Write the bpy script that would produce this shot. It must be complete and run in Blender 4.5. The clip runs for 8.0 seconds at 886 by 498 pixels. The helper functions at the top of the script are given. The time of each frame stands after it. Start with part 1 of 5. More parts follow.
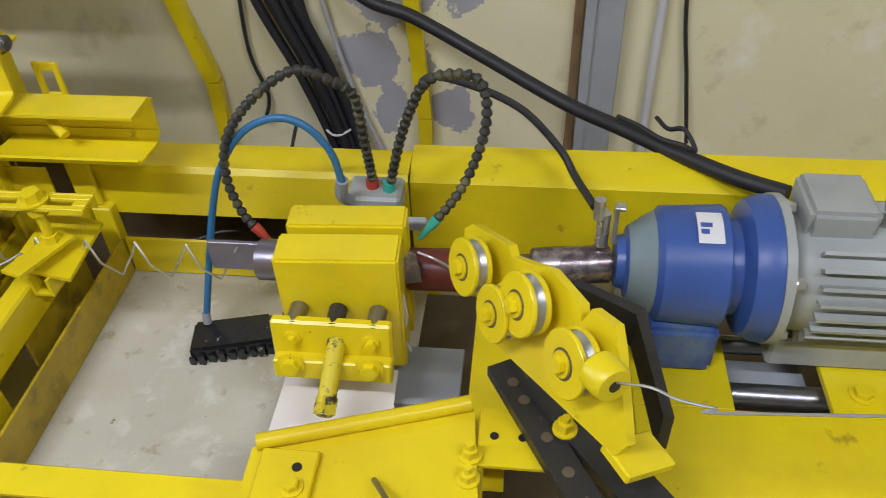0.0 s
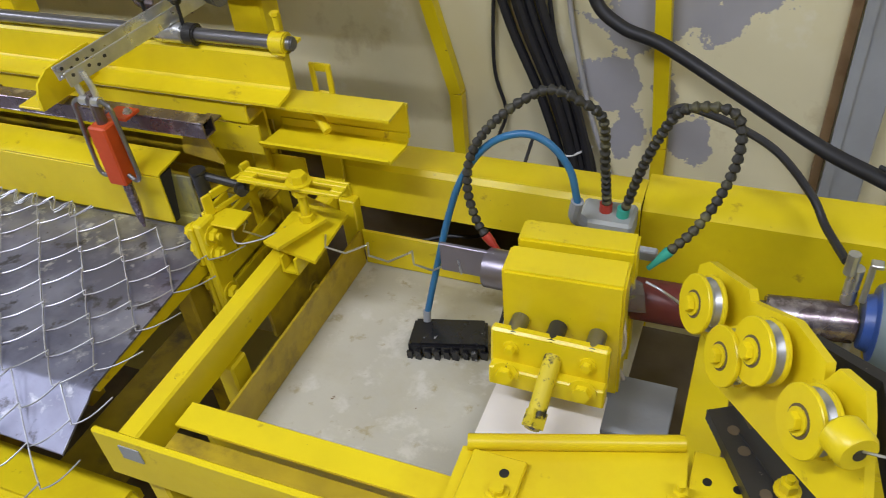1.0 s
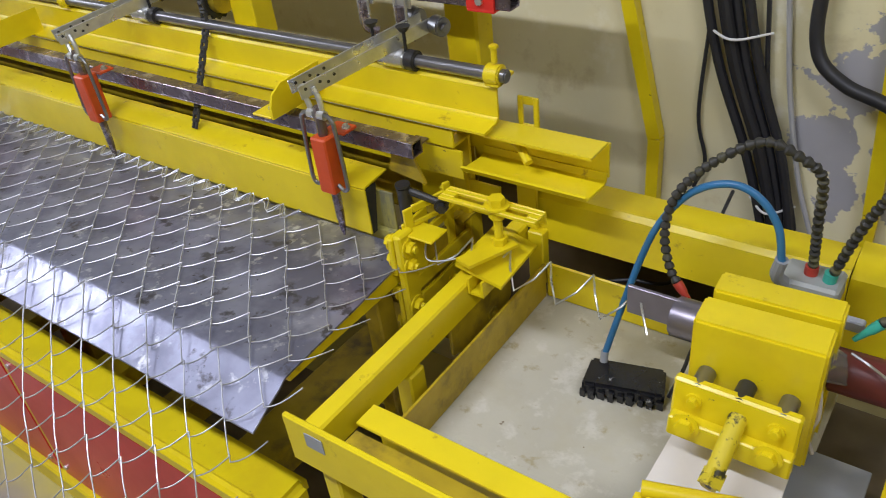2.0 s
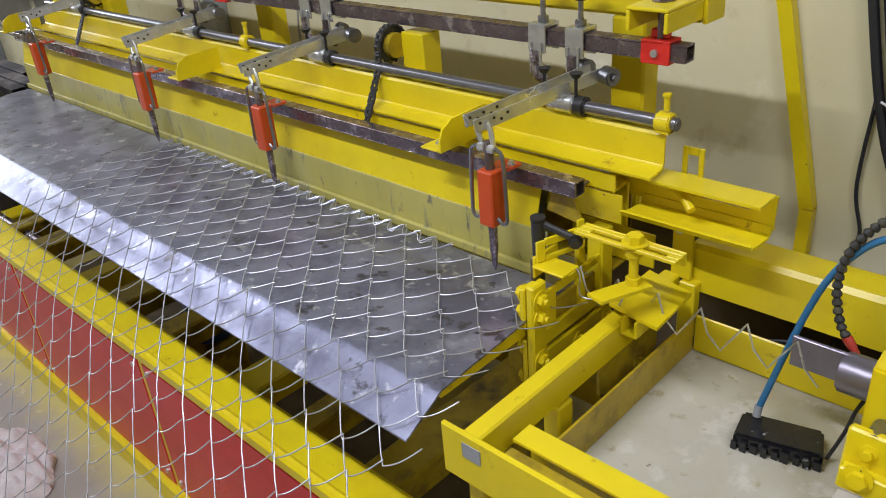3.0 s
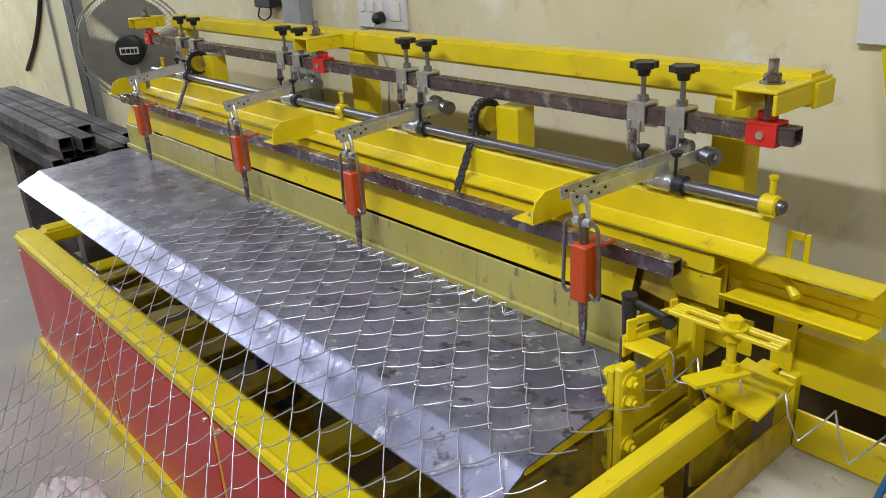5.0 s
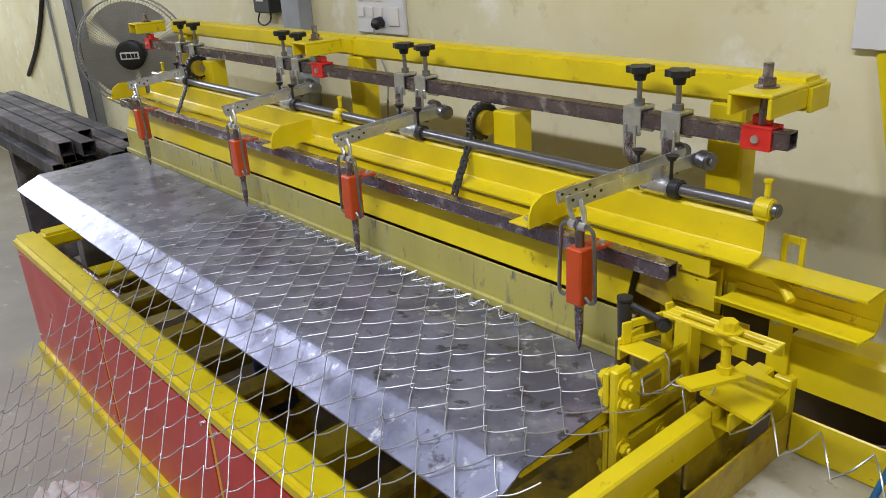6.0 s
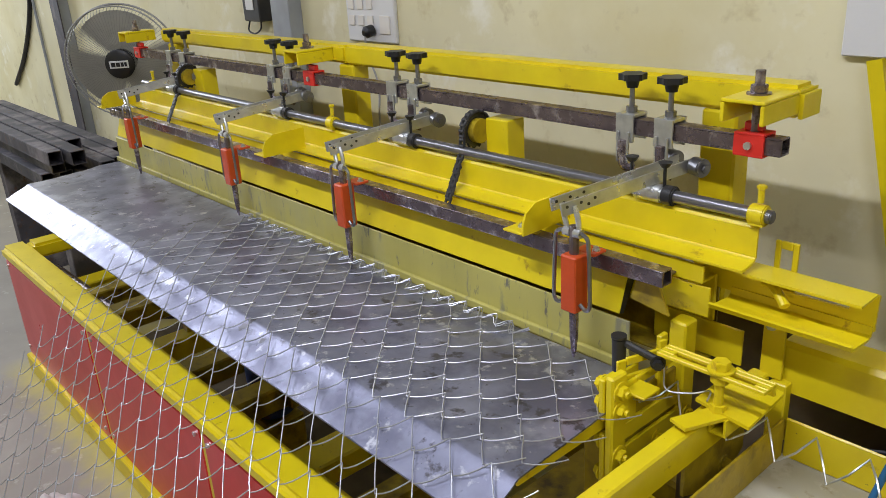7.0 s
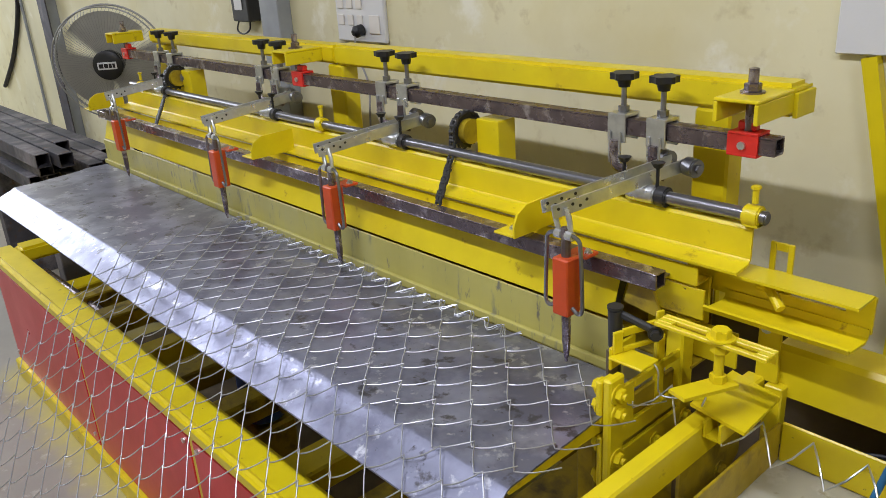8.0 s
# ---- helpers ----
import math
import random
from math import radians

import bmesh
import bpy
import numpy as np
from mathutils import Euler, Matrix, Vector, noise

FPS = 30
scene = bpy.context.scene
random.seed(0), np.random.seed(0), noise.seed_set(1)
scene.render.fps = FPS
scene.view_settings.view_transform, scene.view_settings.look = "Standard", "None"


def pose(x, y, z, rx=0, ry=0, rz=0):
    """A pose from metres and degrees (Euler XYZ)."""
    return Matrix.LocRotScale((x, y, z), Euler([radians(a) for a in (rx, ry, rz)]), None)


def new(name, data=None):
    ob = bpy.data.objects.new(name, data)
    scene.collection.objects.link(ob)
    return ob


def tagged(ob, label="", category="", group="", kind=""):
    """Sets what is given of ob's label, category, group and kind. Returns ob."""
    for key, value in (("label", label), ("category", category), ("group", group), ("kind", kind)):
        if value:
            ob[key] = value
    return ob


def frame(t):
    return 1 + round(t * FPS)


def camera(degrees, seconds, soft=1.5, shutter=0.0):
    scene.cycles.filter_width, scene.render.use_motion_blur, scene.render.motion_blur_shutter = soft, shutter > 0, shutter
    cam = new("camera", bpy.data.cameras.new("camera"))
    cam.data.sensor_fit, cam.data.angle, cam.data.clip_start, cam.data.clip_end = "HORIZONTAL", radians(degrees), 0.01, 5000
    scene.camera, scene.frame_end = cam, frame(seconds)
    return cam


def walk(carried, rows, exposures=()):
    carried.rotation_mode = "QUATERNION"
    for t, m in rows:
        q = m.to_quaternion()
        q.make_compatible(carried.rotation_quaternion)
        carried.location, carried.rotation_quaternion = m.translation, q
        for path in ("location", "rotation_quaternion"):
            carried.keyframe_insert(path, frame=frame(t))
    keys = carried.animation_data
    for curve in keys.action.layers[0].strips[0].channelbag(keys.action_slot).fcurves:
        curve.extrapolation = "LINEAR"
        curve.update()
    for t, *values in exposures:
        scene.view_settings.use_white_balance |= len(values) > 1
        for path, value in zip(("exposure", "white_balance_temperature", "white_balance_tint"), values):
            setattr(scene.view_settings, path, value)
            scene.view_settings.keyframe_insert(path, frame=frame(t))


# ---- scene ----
cam = camera(58.49, 8.0, soft=0.7, shutter=0.15)
PATH = [
    (0, (0.851, -0.662, 1.372, 48.48, 1.71, 5.94)),
    (0.5, (0.832, -0.669, 1.375, 49.28, 3.60, 13.80)),
    (1, (0.814, -0.683, 1.382, 50.76, 4.79, 21.57)),
    (1.5, (0.802, -0.700, 1.388, 52.53, 5.54, 28.29)),
    (2, (0.789, -0.718, 1.389, 54.74, 6.02, 35.11)),
    (2.2, (0.785, -0.728, 1.386, 55.75, 5.95, 37.35)),
    (3.3, (0.735, -0.869, 1.341, 63.64, 3.96, 44.74)),
    (3.5, (0.730, -0.873, 1.340, 64.62, 3.77, 45.58)),
    (4, (0.716, -0.871, 1.343, 66.33, 3.45, 47.30)),
    (4.5, (0.710, -0.869, 1.337, 67.26, 3.19, 48.51)),
    (6, (0.721, -0.866, 1.328, 68.29, 3.13, 48.94)),
    (6.5, (0.720, -0.868, 1.330, 68.48, 3.20, 48.60)),
    (7, (0.715, -0.870, 1.329, 68.76, 3.20, 48.13)),
    (7.5, (0.709, -0.866, 1.324, 68.88, 3.27, 47.75)),
    (8, (0.703, -0.849, 1.326, 68.69, 3.42, 47.63)),
]
walk(cam, [(t, pose(*p)) for t, p in PATH])

# ---- light: tube lamps under the ceiling ----
FLOOR, WALL = -0.145, 0.545
world = bpy.data.worlds.new("room_air")
world.use_nodes = True
world.node_tree.nodes["Background"].inputs[0].default_value = (0.88, 0.9, 1.0, 1)
world.node_tree.nodes["Background"].inputs[1].default_value = 0.25
scene.world = world
scene.view_settings.exposure = 0.0


def tube_lamp(x, y, z, length, power, turn=0):
    data = bpy.data.lights.new("tube_lamp", "AREA")
    data.shape, data.size, data.size_y = "RECTANGLE", length, 0.07
    data.energy, data.color = power * 1.42, (0.835, 0.860, 1.0)
    ob = new("tube_lamp", data)
    ob.matrix_basis = pose(x, y, z, 0, 0, turn)
    return ob


tube_lamp(-0.15, -1.10, 2.55, 1.2, 29)
# Two unseen lamps, added in the same row to brighten the right and left ends.
tube_lamp(1.9, -1.10, 2.55, 1.2, 21)
tube_lamp(-3.0, -1.10, 2.55, 1.2, 21)
day = bpy.data.lights.new("window_daylight", "AREA")
day.shape, day.size, day.size_y, day.energy, day.color = "RECTANGLE", 2.1, 1.1, 105, (0.82, 0.88, 1.0)
new("window_daylight", day).matrix_basis = pose(-6.98, -1.05, 2.15, 0, -90, 0) @ pose(0, 0, 0, 0, 0, 90)


# ---- materials ----
def mat(name, col, rough=0.5, metal=0.0, spots=(), grain=0.06, scale=9.0, bump=0.15, bscale=120.0, tint=None, coat=0.0, vary=0.0, stretch=None):
    """A painted or bare surface: base colour, soft mottling, spots (colour, scale, threshold, sharpness), fine relief."""
    m = bpy.data.materials.new(name)
    m.use_nodes = True
    nt = m.node_tree
    n, l = nt.nodes, nt.links
    bsdf = n["Principled BSDF"]
    tc = n.new("ShaderNodeTexCoord")
    geo = n.new("ShaderNodeNewGeometry")
    src = geo.outputs["Position"] if grain >= 0 else tc.outputs["Object"]
    if stretch:
        vm = n.new("ShaderNodeVectorMath")
        vm.operation = "MULTIPLY"
        vm.inputs[1].default_value = stretch
        l.new(src, vm.inputs[0])
        src = vm.outputs[0]
    nz = n.new("ShaderNodeTexNoise")
    nz.inputs["Scale"].default_value, nz.inputs["Detail"].default_value = scale, 5
    l.new(src, nz.inputs["Vector"])
    ramp = n.new("ShaderNodeMapRange")
    ramp.inputs[1].default_value, ramp.inputs[2].default_value = 0.3, 0.7
    l.new(nz.outputs["Fac"], ramp.inputs[0])
    mix = n.new("ShaderNodeMix")
    mix.data_type = "RGBA"
    c2 = tint or tuple(max(0, c * (1 - 3.5 * abs(grain))) for c in col)
    mix.inputs[6].default_value, mix.inputs[7].default_value = (*col, 1), (*c2, 1)
    l.new(ramp.outputs[0], mix.inputs[0])
    out = mix.outputs[2]
    if vary:
        info = n.new("ShaderNodeObjectInfo")
        hsv = n.new("ShaderNodeHueSaturation")
        mr = n.new("ShaderNodeMapRange")
        mr.inputs[3].default_value, mr.inputs[4].default_value = 1 - vary, 1 + vary
        l.new(info.outputs["Random"], mr.inputs[0])
        l.new(mr.outputs[0], hsv.inputs["Value"])
        l.new(out, hsv.inputs["Color"])
        out = hsv.outputs[0]
    for c, s, th, soft in spots:
        nz2 = n.new("ShaderNodeTexNoise")
        nz2.inputs["Scale"].default_value, nz2.inputs["Detail"].default_value = s, 6
        nz2.inputs["Roughness"].default_value = 0.62
        l.new(src, nz2.inputs["Vector"])
        r2 = n.new("ShaderNodeMapRange")
        r2.inputs[1].default_value, r2.inputs[2].default_value = th, th + soft
        l.new(nz2.outputs["Fac"], r2.inputs[0])
        m2 = n.new("ShaderNodeMix")
        m2.data_type = "RGBA"
        m2.inputs[7].default_value = (*c, 1)
        l.new(r2.outputs[0], m2.inputs[0])
        l.new(out, m2.inputs[6])
        out = m2.outputs[2]
    l.new(out, bsdf.inputs["Base Color"])
    bsdf.inputs["Metallic"].default_value = metal
    rr = n.new("ShaderNodeMapRange")
    rr.inputs[3].default_value, rr.inputs[4].default_value = max(0.05, rough - 0.08), min(1, rough + 0.12)
    l.new(nz.outputs["Fac"], rr.inputs[0])
    l.new(rr.outputs[0], bsdf.inputs["Roughness"])
    if coat:
        bsdf.inputs["Coat Weight"].default_value = coat
        bsdf.inputs["Coat Roughness"].default_value = 0.15
    if bump:
        nb = n.new("ShaderNodeTexNoise")
        nb.inputs["Scale"].default_value, nb.inputs["Detail"].default_value = bscale, 3
        l.new(src, nb.inputs["Vector"])
        bp = n.new("ShaderNodeBump")
        bp.inputs["Strength"].default_value, bp.inputs["Distance"].default_value = bump, 0.002
        l.new(nb.outputs["Fac"], bp.inputs["Height"])
        l.new(bp.outputs[0], bsdf.inputs["Normal"])
    return m


YELLOW = mat("yellow_enamel", (0.81, 0.642, 0.010), 0.31, spots=[((0.66, 0.48, 0.010), 5, 0.52, 0.22), ((0.42, 0.27, 0.015), 23, 0.65, 0.08), ((0.10, 0.07, 0.03), 60, 0.715, 0.03), ((0.20, 0.14, 0.03), 170, 0.74, 0.04)], grain=0.04, scale=9, bump=0.22, bscale=55)
YELLOW_DUSTY = mat("dusty_yellow_sheet", (0.54, 0.49, 0.135), 0.42, spots=[((0.46, 0.43, 0.16), 9, 0.50, 0.15), ((0.27, 0.26, 0.15), 30, 0.565, 0.10), ((0.18, 0.17, 0.12), 48, 0.62, 0.06)], grain=0.05, scale=12, stretch=(1, 1, 0.28))
# Dirty yellow, darkened further as painted shade for low and tucked-away parts.
YELLOW_DIRTY_SHADED = mat("oily_shaded_yellow_paint", (0.50, 0.36, 0.015), 0.4, spots=[((0.12, 0.08, 0.02), 14, 0.5, 0.2)], grain=0.09, scale=18)
RED = mat("red_panel_paint", (0.66, 0.016, 0.020), 0.30, grain=0.05, scale=5, bump=0.1, bscale=40)
ORANGE = mat("orange_red_paint", (0.62, 0.078, 0.014), 0.4, grain=0.05, scale=30)
BRIGHT_RED = mat("bright_red_paint", (0.75, 0.03, 0.02), 0.35, grain=0.04, scale=30)
STEEL = mat("dark_mill_steel", (0.25, 0.20, 0.215), 0.26, 0.8, spots=[((0.52, 0.47, 0.49), 26, 0.54, 0.10), ((0.13, 0.10, 0.10), 48, 0.62, 0.06)], grain=0.1, scale=30)
ROD = mat("grey_turned_steel", (0.30, 0.30, 0.32), 0.3, 0.9, grain=0.06, scale=40)
GALV = mat("zinc_plated_steel", (0.72, 0.73, 0.72), 0.28, 0.85, grain=0.08, scale=45)
SHEET = mat("worn_galvanised_sheet", (0.40, 0.415, 0.55), 0.34, 0.75, spots=[((0.22, 0.225, 0.31), 7, 0.48, 0.10), ((0.62, 0.63, 0.69), 31, 0.60, 0.08), ((0.13, 0.125, 0.14), 24, 0.585, 0.07), ((0.10, 0.095, 0.10), 75, 0.66, 0.04)], grain=0.12, scale=14, bump=0.3, bscale=38)
WIRE = mat("galvanised_wire", (0.54, 0.55, 0.58), 0.40, 0.85, grain=0.05, scale=60, bump=0)
BLACK = mat("black_plastic", (0.014, 0.014, 0.015), 0.42, grain=0.05, scale=30)
BLACK_WET = mat("wet_black_plastic", (0.012, 0.012, 0.014), 0.25, spots=[((0.30, 0.31, 0.32), 85, 0.66, 0.04)], grain=0.05, scale=20)
HOSE = mat("dusty_black_segments", (0.028, 0.027, 0.022), 0.55, spots=[((0.13, 0.12, 0.05), 30, 0.52, 0.15)], grain=0.05, scale=30)
CABLE = mat("black_cable_sheath", (0.02, 0.02, 0.023), 0.5, grain=0.05, scale=20)
GREYCABLE = mat("grey_cable_sheath", (0.42, 0.42, 0.42), 0.5, grain=0.05, scale=20)
TIE = mat("white_cable_tie", (0.75, 0.75, 0.74), 0.4, grain=0.03)
BLUEHOSE = mat("blue_hose_rubber", (0.03, 0.16, 0.34), 0.35, grain=0.05, scale=20)
BLUE = mat("blue_gearbox_enamel", (0.05, 0.11, 0.36), 0.36, spots=[((0.10, 0.16, 0.28), 8, 0.58, 0.1)], grain=0.08, scale=9)
BLUEGREY = mat("dusty_blue_grey_paint", (0.20, 0.26, 0.27), 0.5, grain=0.06, scale=15)
MOTORGREY = mat("grey_motor_paint", (0.36, 0.38, 0.36), 0.45, grain=0.05, scale=16)
OVERSPRAY = mat("black_steel_with_yellow_overspray", (0.05, 0.045, 0.02), 0.45, spots=[((0.62, 0.50, 0.02), 45, 0.42, 0.06)], grain=0.08, scale=20)
TRAY = mat("stained_white_board", (0.56, 0.54, 0.44), 0.45, spots=[((0.44, 0.40, 0.26), 4, 0.50, 0.2), ((0.60, 0.58, 0.50), 21, 0.55, 0.10), ((0.38, 0.33, 0.20), 34, 0.60, 0.10), ((0.16, 0.10, 0.05), 62, 0.70, 0.04)], grain=0.05, scale=6)
TRAY_CLEAN = mat("white_plastic_sheet", (0.78, 0.74, 0.68), 0.4, grain=0.03, scale=8)
RUST = mat("red_oxide_coupling", (0.16, 0.03, 0.025), 0.4, grain=0.1, scale=20)
WALLMAT = mat("cream_distemper_wall", (0.80, 0.745, 0.49), 0.8, spots=[((0.68, 0.61, 0.34), 1.9, 0.48, 0.22), ((0.84, 0.81, 0.66), 6, 0.58, 0.12), ((0.60, 0.53, 0.31), 14, 0.60, 0.14), ((0.26, 0.17, 0.09), 30, 0.765, 0.03)], grain=0.05, scale=2.2, bump=0.3, bscale=22)


def flaked(material, patches, bare):
    """Bare plaster shows where the paint has come off: ragged patches of (x, z, half width, half height)."""
    n, l = material.node_tree.nodes, material.node_tree.links
    pos = n.new("ShaderNodeNewGeometry").outputs["Position"]
    field = None
    for x, z, rx, rz in patches:
        near, size, far = (n.new("ShaderNodeVectorMath") for _ in range(3))
        near.operation, size.operation, far.operation = "SUBTRACT", "MULTIPLY", "LENGTH"
        near.inputs[1].default_value = (x, WALL, z)
        size.inputs[1].default_value = (1 / rx, 4, 1 / rz)
        l.new(pos, near.inputs[0])
        l.new(near.outputs[0], size.inputs[0])
        l.new(size.outputs[0], far.inputs[0])
        if field is None:
            field = far.outputs["Value"]
        else:
            least = n.new("ShaderNodeMath")
            least.operation = "MINIMUM"
            l.new(field, least.inputs[0])
            l.new(far.outputs["Value"], least.inputs[1])
            field = least.outputs[0]
    rag = n.new("ShaderNodeTexNoise")
    rag.inputs["Scale"].default_value, rag.inputs["Detail"].default_value, rag.inputs["Roughness"].default_value = 17, 7, 0.62
    l.new(pos, rag.inputs["Vector"])
    push = n.new("ShaderNodeMath")
    push.operation, push.inputs[1].default_value = "MULTIPLY_ADD", 3.4
    l.new(rag.outputs["Fac"], push.inputs[0])
    l.new(field, push.inputs[2])
    cut = n.new("ShaderNodeMapRange")
    cut.inputs[1].default_value, cut.inputs[2].default_value = 2.72, 2.66
    l.new(push.outputs[0], cut.inputs[0])
    shade = n.new("ShaderNodeTexNoise")
    shade.inputs["Scale"].default_value, shade.inputs["Detail"].default_value = 11, 5
    l.new(pos, shade.inputs["Vector"])
    tone = n.new("ShaderNodeMix")
    tone.data_type = "RGBA"
    tone.inputs[6].default_value, tone.inputs[7].default_value = (*bare, 1), (*(c * 0.72 for c in bare), 1)
    l.new(shade.outputs["Fac"], tone.inputs[0])
    both = n.new("ShaderNodeMix")
    both.data_type = "RGBA"
    base = n["Principled BSDF"].inputs["Base Color"]
    l.new(cut.outputs[0], both.inputs[0])
    l.new(base.links[0].from_socket, both.inputs[6])
    l.new(tone.outputs[2], both.inputs[7])
    l.new(both.outputs[2], base)


flaked(WALLMAT, [(0.650, 0.845, 0.10, 0.06), (0.715, 0.905, 0.12, 0.055), (0.576, 0.730, 0.045, 0.055), (0.673, 0.730, 0.022, 0.05), (0.614, 0.627, 0.028, 0.05), (0.706, 0.632, 0.045, 0.042)], (0.43, 0.425, 0.445))
CONCRETE = mat("grey_beige_concrete_floor", (0.34, 0.31, 0.26), 0.62, spots=[((0.30, 0.26, 0.20), 4, 0.52, 0.2), ((0.50, 0.47, 0.40), 15, 0.62, 0.1)], grain=0.06, scale=3, bump=0.25, bscale=50)


def oversprayed(material, y0, y1, paint):
    """Paint mist that settled on the floor along the machine's foot."""
    n, l = material.node_tree.nodes, material.node_tree.links
    pos = n.new("ShaderNodeNewGeometry").outputs["Position"]
    axes = n.new("ShaderNodeSeparateXYZ")
    l.new(pos, axes.inputs[0])
    mist = n.new("ShaderNodeTexNoise")
    mist.inputs["Scale"].default_value, mist.inputs["Detail"].default_value = 13, 6
    l.new(pos, mist.inputs["Vector"])
    reach = n.new("ShaderNodeMath")
    reach.operation, reach.inputs[1].default_value = "MULTIPLY_ADD", 0.12
    l.new(mist.outputs["Fac"], reach.inputs[0])
    l.new(axes.outputs["Y"], reach.inputs[2])
    fade = n.new("ShaderNodeMapRange")
    fade.inputs[1].default_value, fade.inputs[2].default_value, fade.inputs[4].default_value = y0 + 0.06, y1 + 0.06, 0.75
    l.new(reach.outputs[0], fade.inputs[0])
    along = n.new("ShaderNodeMapRange")
    along.inputs[1].default_value, along.inputs[2].default_value = -2.60, -2.42
    l.new(axes.outputs["X"], along.inputs[0])
    end = n.new("ShaderNodeMapRange")
    end.inputs[1].default_value, end.inputs[2].default_value = 0.45, 0.25
    l.new(axes.outputs["X"], end.inputs[0])
    amount, span = n.new("ShaderNodeMath"), n.new("ShaderNodeMath")
    amount.operation = span.operation = "MULTIPLY"
    l.new(along.outputs[0], span.inputs[0])
    l.new(end.outputs[0], span.inputs[1])
    l.new(fade.outputs[0], amount.inputs[0])
    l.new(span.outputs[0], amount.inputs[1])
    both = n.new("ShaderNodeMix")
    both.data_type = "RGBA"
    both.inputs[7].default_value = (*paint, 1)
    base = n["Principled BSDF"].inputs["Base Color"]
    l.new(amount.outputs[0], both.inputs[0])
    l.new(base.links[0].from_socket, both.inputs[6])
    l.new(both.outputs[2], base)


oversprayed(CONCRETE, -0.43, -0.33, (0.55, 0.46, 0.08))
CEIL = mat("dusty_sheet_ceiling", (0.40, 0.39, 0.37), 0.85, grain=0.04, scale=2)
GREYPAINT = mat("grey_painted_steel", (0.36, 0.38, 0.40), 0.55, grain=0.07, scale=9)
DARKSTEEL = mat("dark_stacked_pipe", (0.075, 0.07, 0.082), 0.62, 0.2, spots=[((0.20, 0.18, 0.185), 7, 0.48, 0.18), ((0.10, 0.06, 0.04), 26, 0.60, 0.08)], grain=0.1, scale=12, vary=0.45)
BLACKSTEEL = mat("black_painted_steel", (0.03, 0.029, 0.028), 0.42, spots=[((0.20, 0.17, 0.14), 70, 0.68, 0.05)], grain=0.08, scale=18)
FILM = mat("clear_plastic_film", (0.8, 0.8, 0.8), 0.15, grain=0.02, bump=0)
FILM.node_tree.nodes["Principled BSDF"].inputs["Transmission Weight"].default_value = 0.85
WHITE = mat("white_plate", (0.72, 0.72, 0.72), 0.4, grain=0.02, scale=5)
FANGREY = mat("fan_guard_wire", (0.36, 0.36, 0.34), 0.45, 0.5, grain=0.03)
FANBLADE = mat("grey_fan_blade", (0.46, 0.45, 0.42), 0.4, 0.3, grain=0.05)
GREEN = mat("teal_plastic", (0.05, 0.42, 0.32), 0.4, grain=0.05)
REDTAPE = mat("red_nozzle_plastic", (0.50, 0.05, 0.03), 0.45, grain=0.05)
CLOTH = mat("white_cotton_rag", (0.66, 0.60, 0.58), 0.9, grain=0.05, scale=30)
PURPLE = mat("grey_steel_blade", (0.25, 0.23, 0.27), 0.35, 0.7, grain=0.05, scale=20)
# Brown that paints the shadow along the column's left edge.
SHADEBROWN = mat("brown_column_shade", (0.30, 0.19, 0.09), 0.7, spots=[((0.20, 0.11, 0.05), 20, 0.5, 0.2)], grain=0.08, scale=8)
PALE = mat("pale_grey_conduit_plastic", (0.62, 0.62, 0.62), 0.5, grain=0.05, scale=8)
SCALE = mat("rusty_steel_plate", (0.19, 0.15, 0.10), 0.5, 0.5, grain=0.09, scale=16)


# ---- mesh helpers ----
def B():
    return bmesh.new()


def box(bm, x0, x1, y0, y1, z0, z1, bev=0.0, m=None, seg=1):
    t = bmesh.new()
    bmesh.ops.create_cube(t, size=1)
    for v in t.verts:
        v.co = Vector(((x0 + x1) / 2 + v.co.x * (x1 - x0), (y0 + y1) / 2 + v.co.y * (y1 - y0), (z0 + z1) / 2 + v.co.z * (z1 - z0)))
    if bev:
        bmesh.ops.bevel(t, geom=t.edges[:], offset=bev, segments=seg, affect="EDGES", clamp_overlap=True)
    return join(bm, t, m)


def join(bm, t, m=None):
    if m is not None:
        t.transform(m)
    me = bpy.data.meshes.new("t")
    t.to_mesh(me)
    t.free()
    bm.from_mesh(me)
    bpy.data.meshes.remove(me)
    return bm


def axis_matrix(a, b):
    a, b = Vector(a), Vector(b)
    return Matrix.Translation((a + b) / 2) @ (b - a).to_track_quat("Z", "X").to_matrix().to_4x4()


def rod(bm, a, b, r, r2=None, n=14, bev=0.0):
    t = bmesh.new()
    d = (Vector(b) - Vector(a)).length
    bmesh.ops.create_cone(t, cap_ends=True, segments=n, radius1=r, radius2=r if r2 is None else r2, depth=d)
    if bev:
        caps = [e for e in t.edges if abs(e.verts[0].co.z - e.verts[1].co.z) < 1e-6]
        bmesh.ops.bevel(t, geom=caps, offset=bev, segments=2, affect="EDGES", clamp_overlap=True)
    return join(bm, t, axis_matrix(a, b))


def spline(pts, per=8):
    """A smooth line through points."""
    p = [Vector(q) for q in pts]
    p = [2 * p[0] - p[1]] + p + [2 * p[-1] - p[-2]]
    out = []
    for i in range(1, len(p) - 2):
        for k in range(per):
            t = k / per
            out.append(0.5 * ((2 * p[i]) + (p[i + 1] - p[i - 1]) * t + (2 * p[i - 1] - 5 * p[i] + 4 * p[i + 1] - p[i + 2]) * t * t + (3 * p[i] - p[i - 1] - 3 * p[i + 1] + p[i + 2]) * t ** 3))
    out.append(p[-2])
    return out


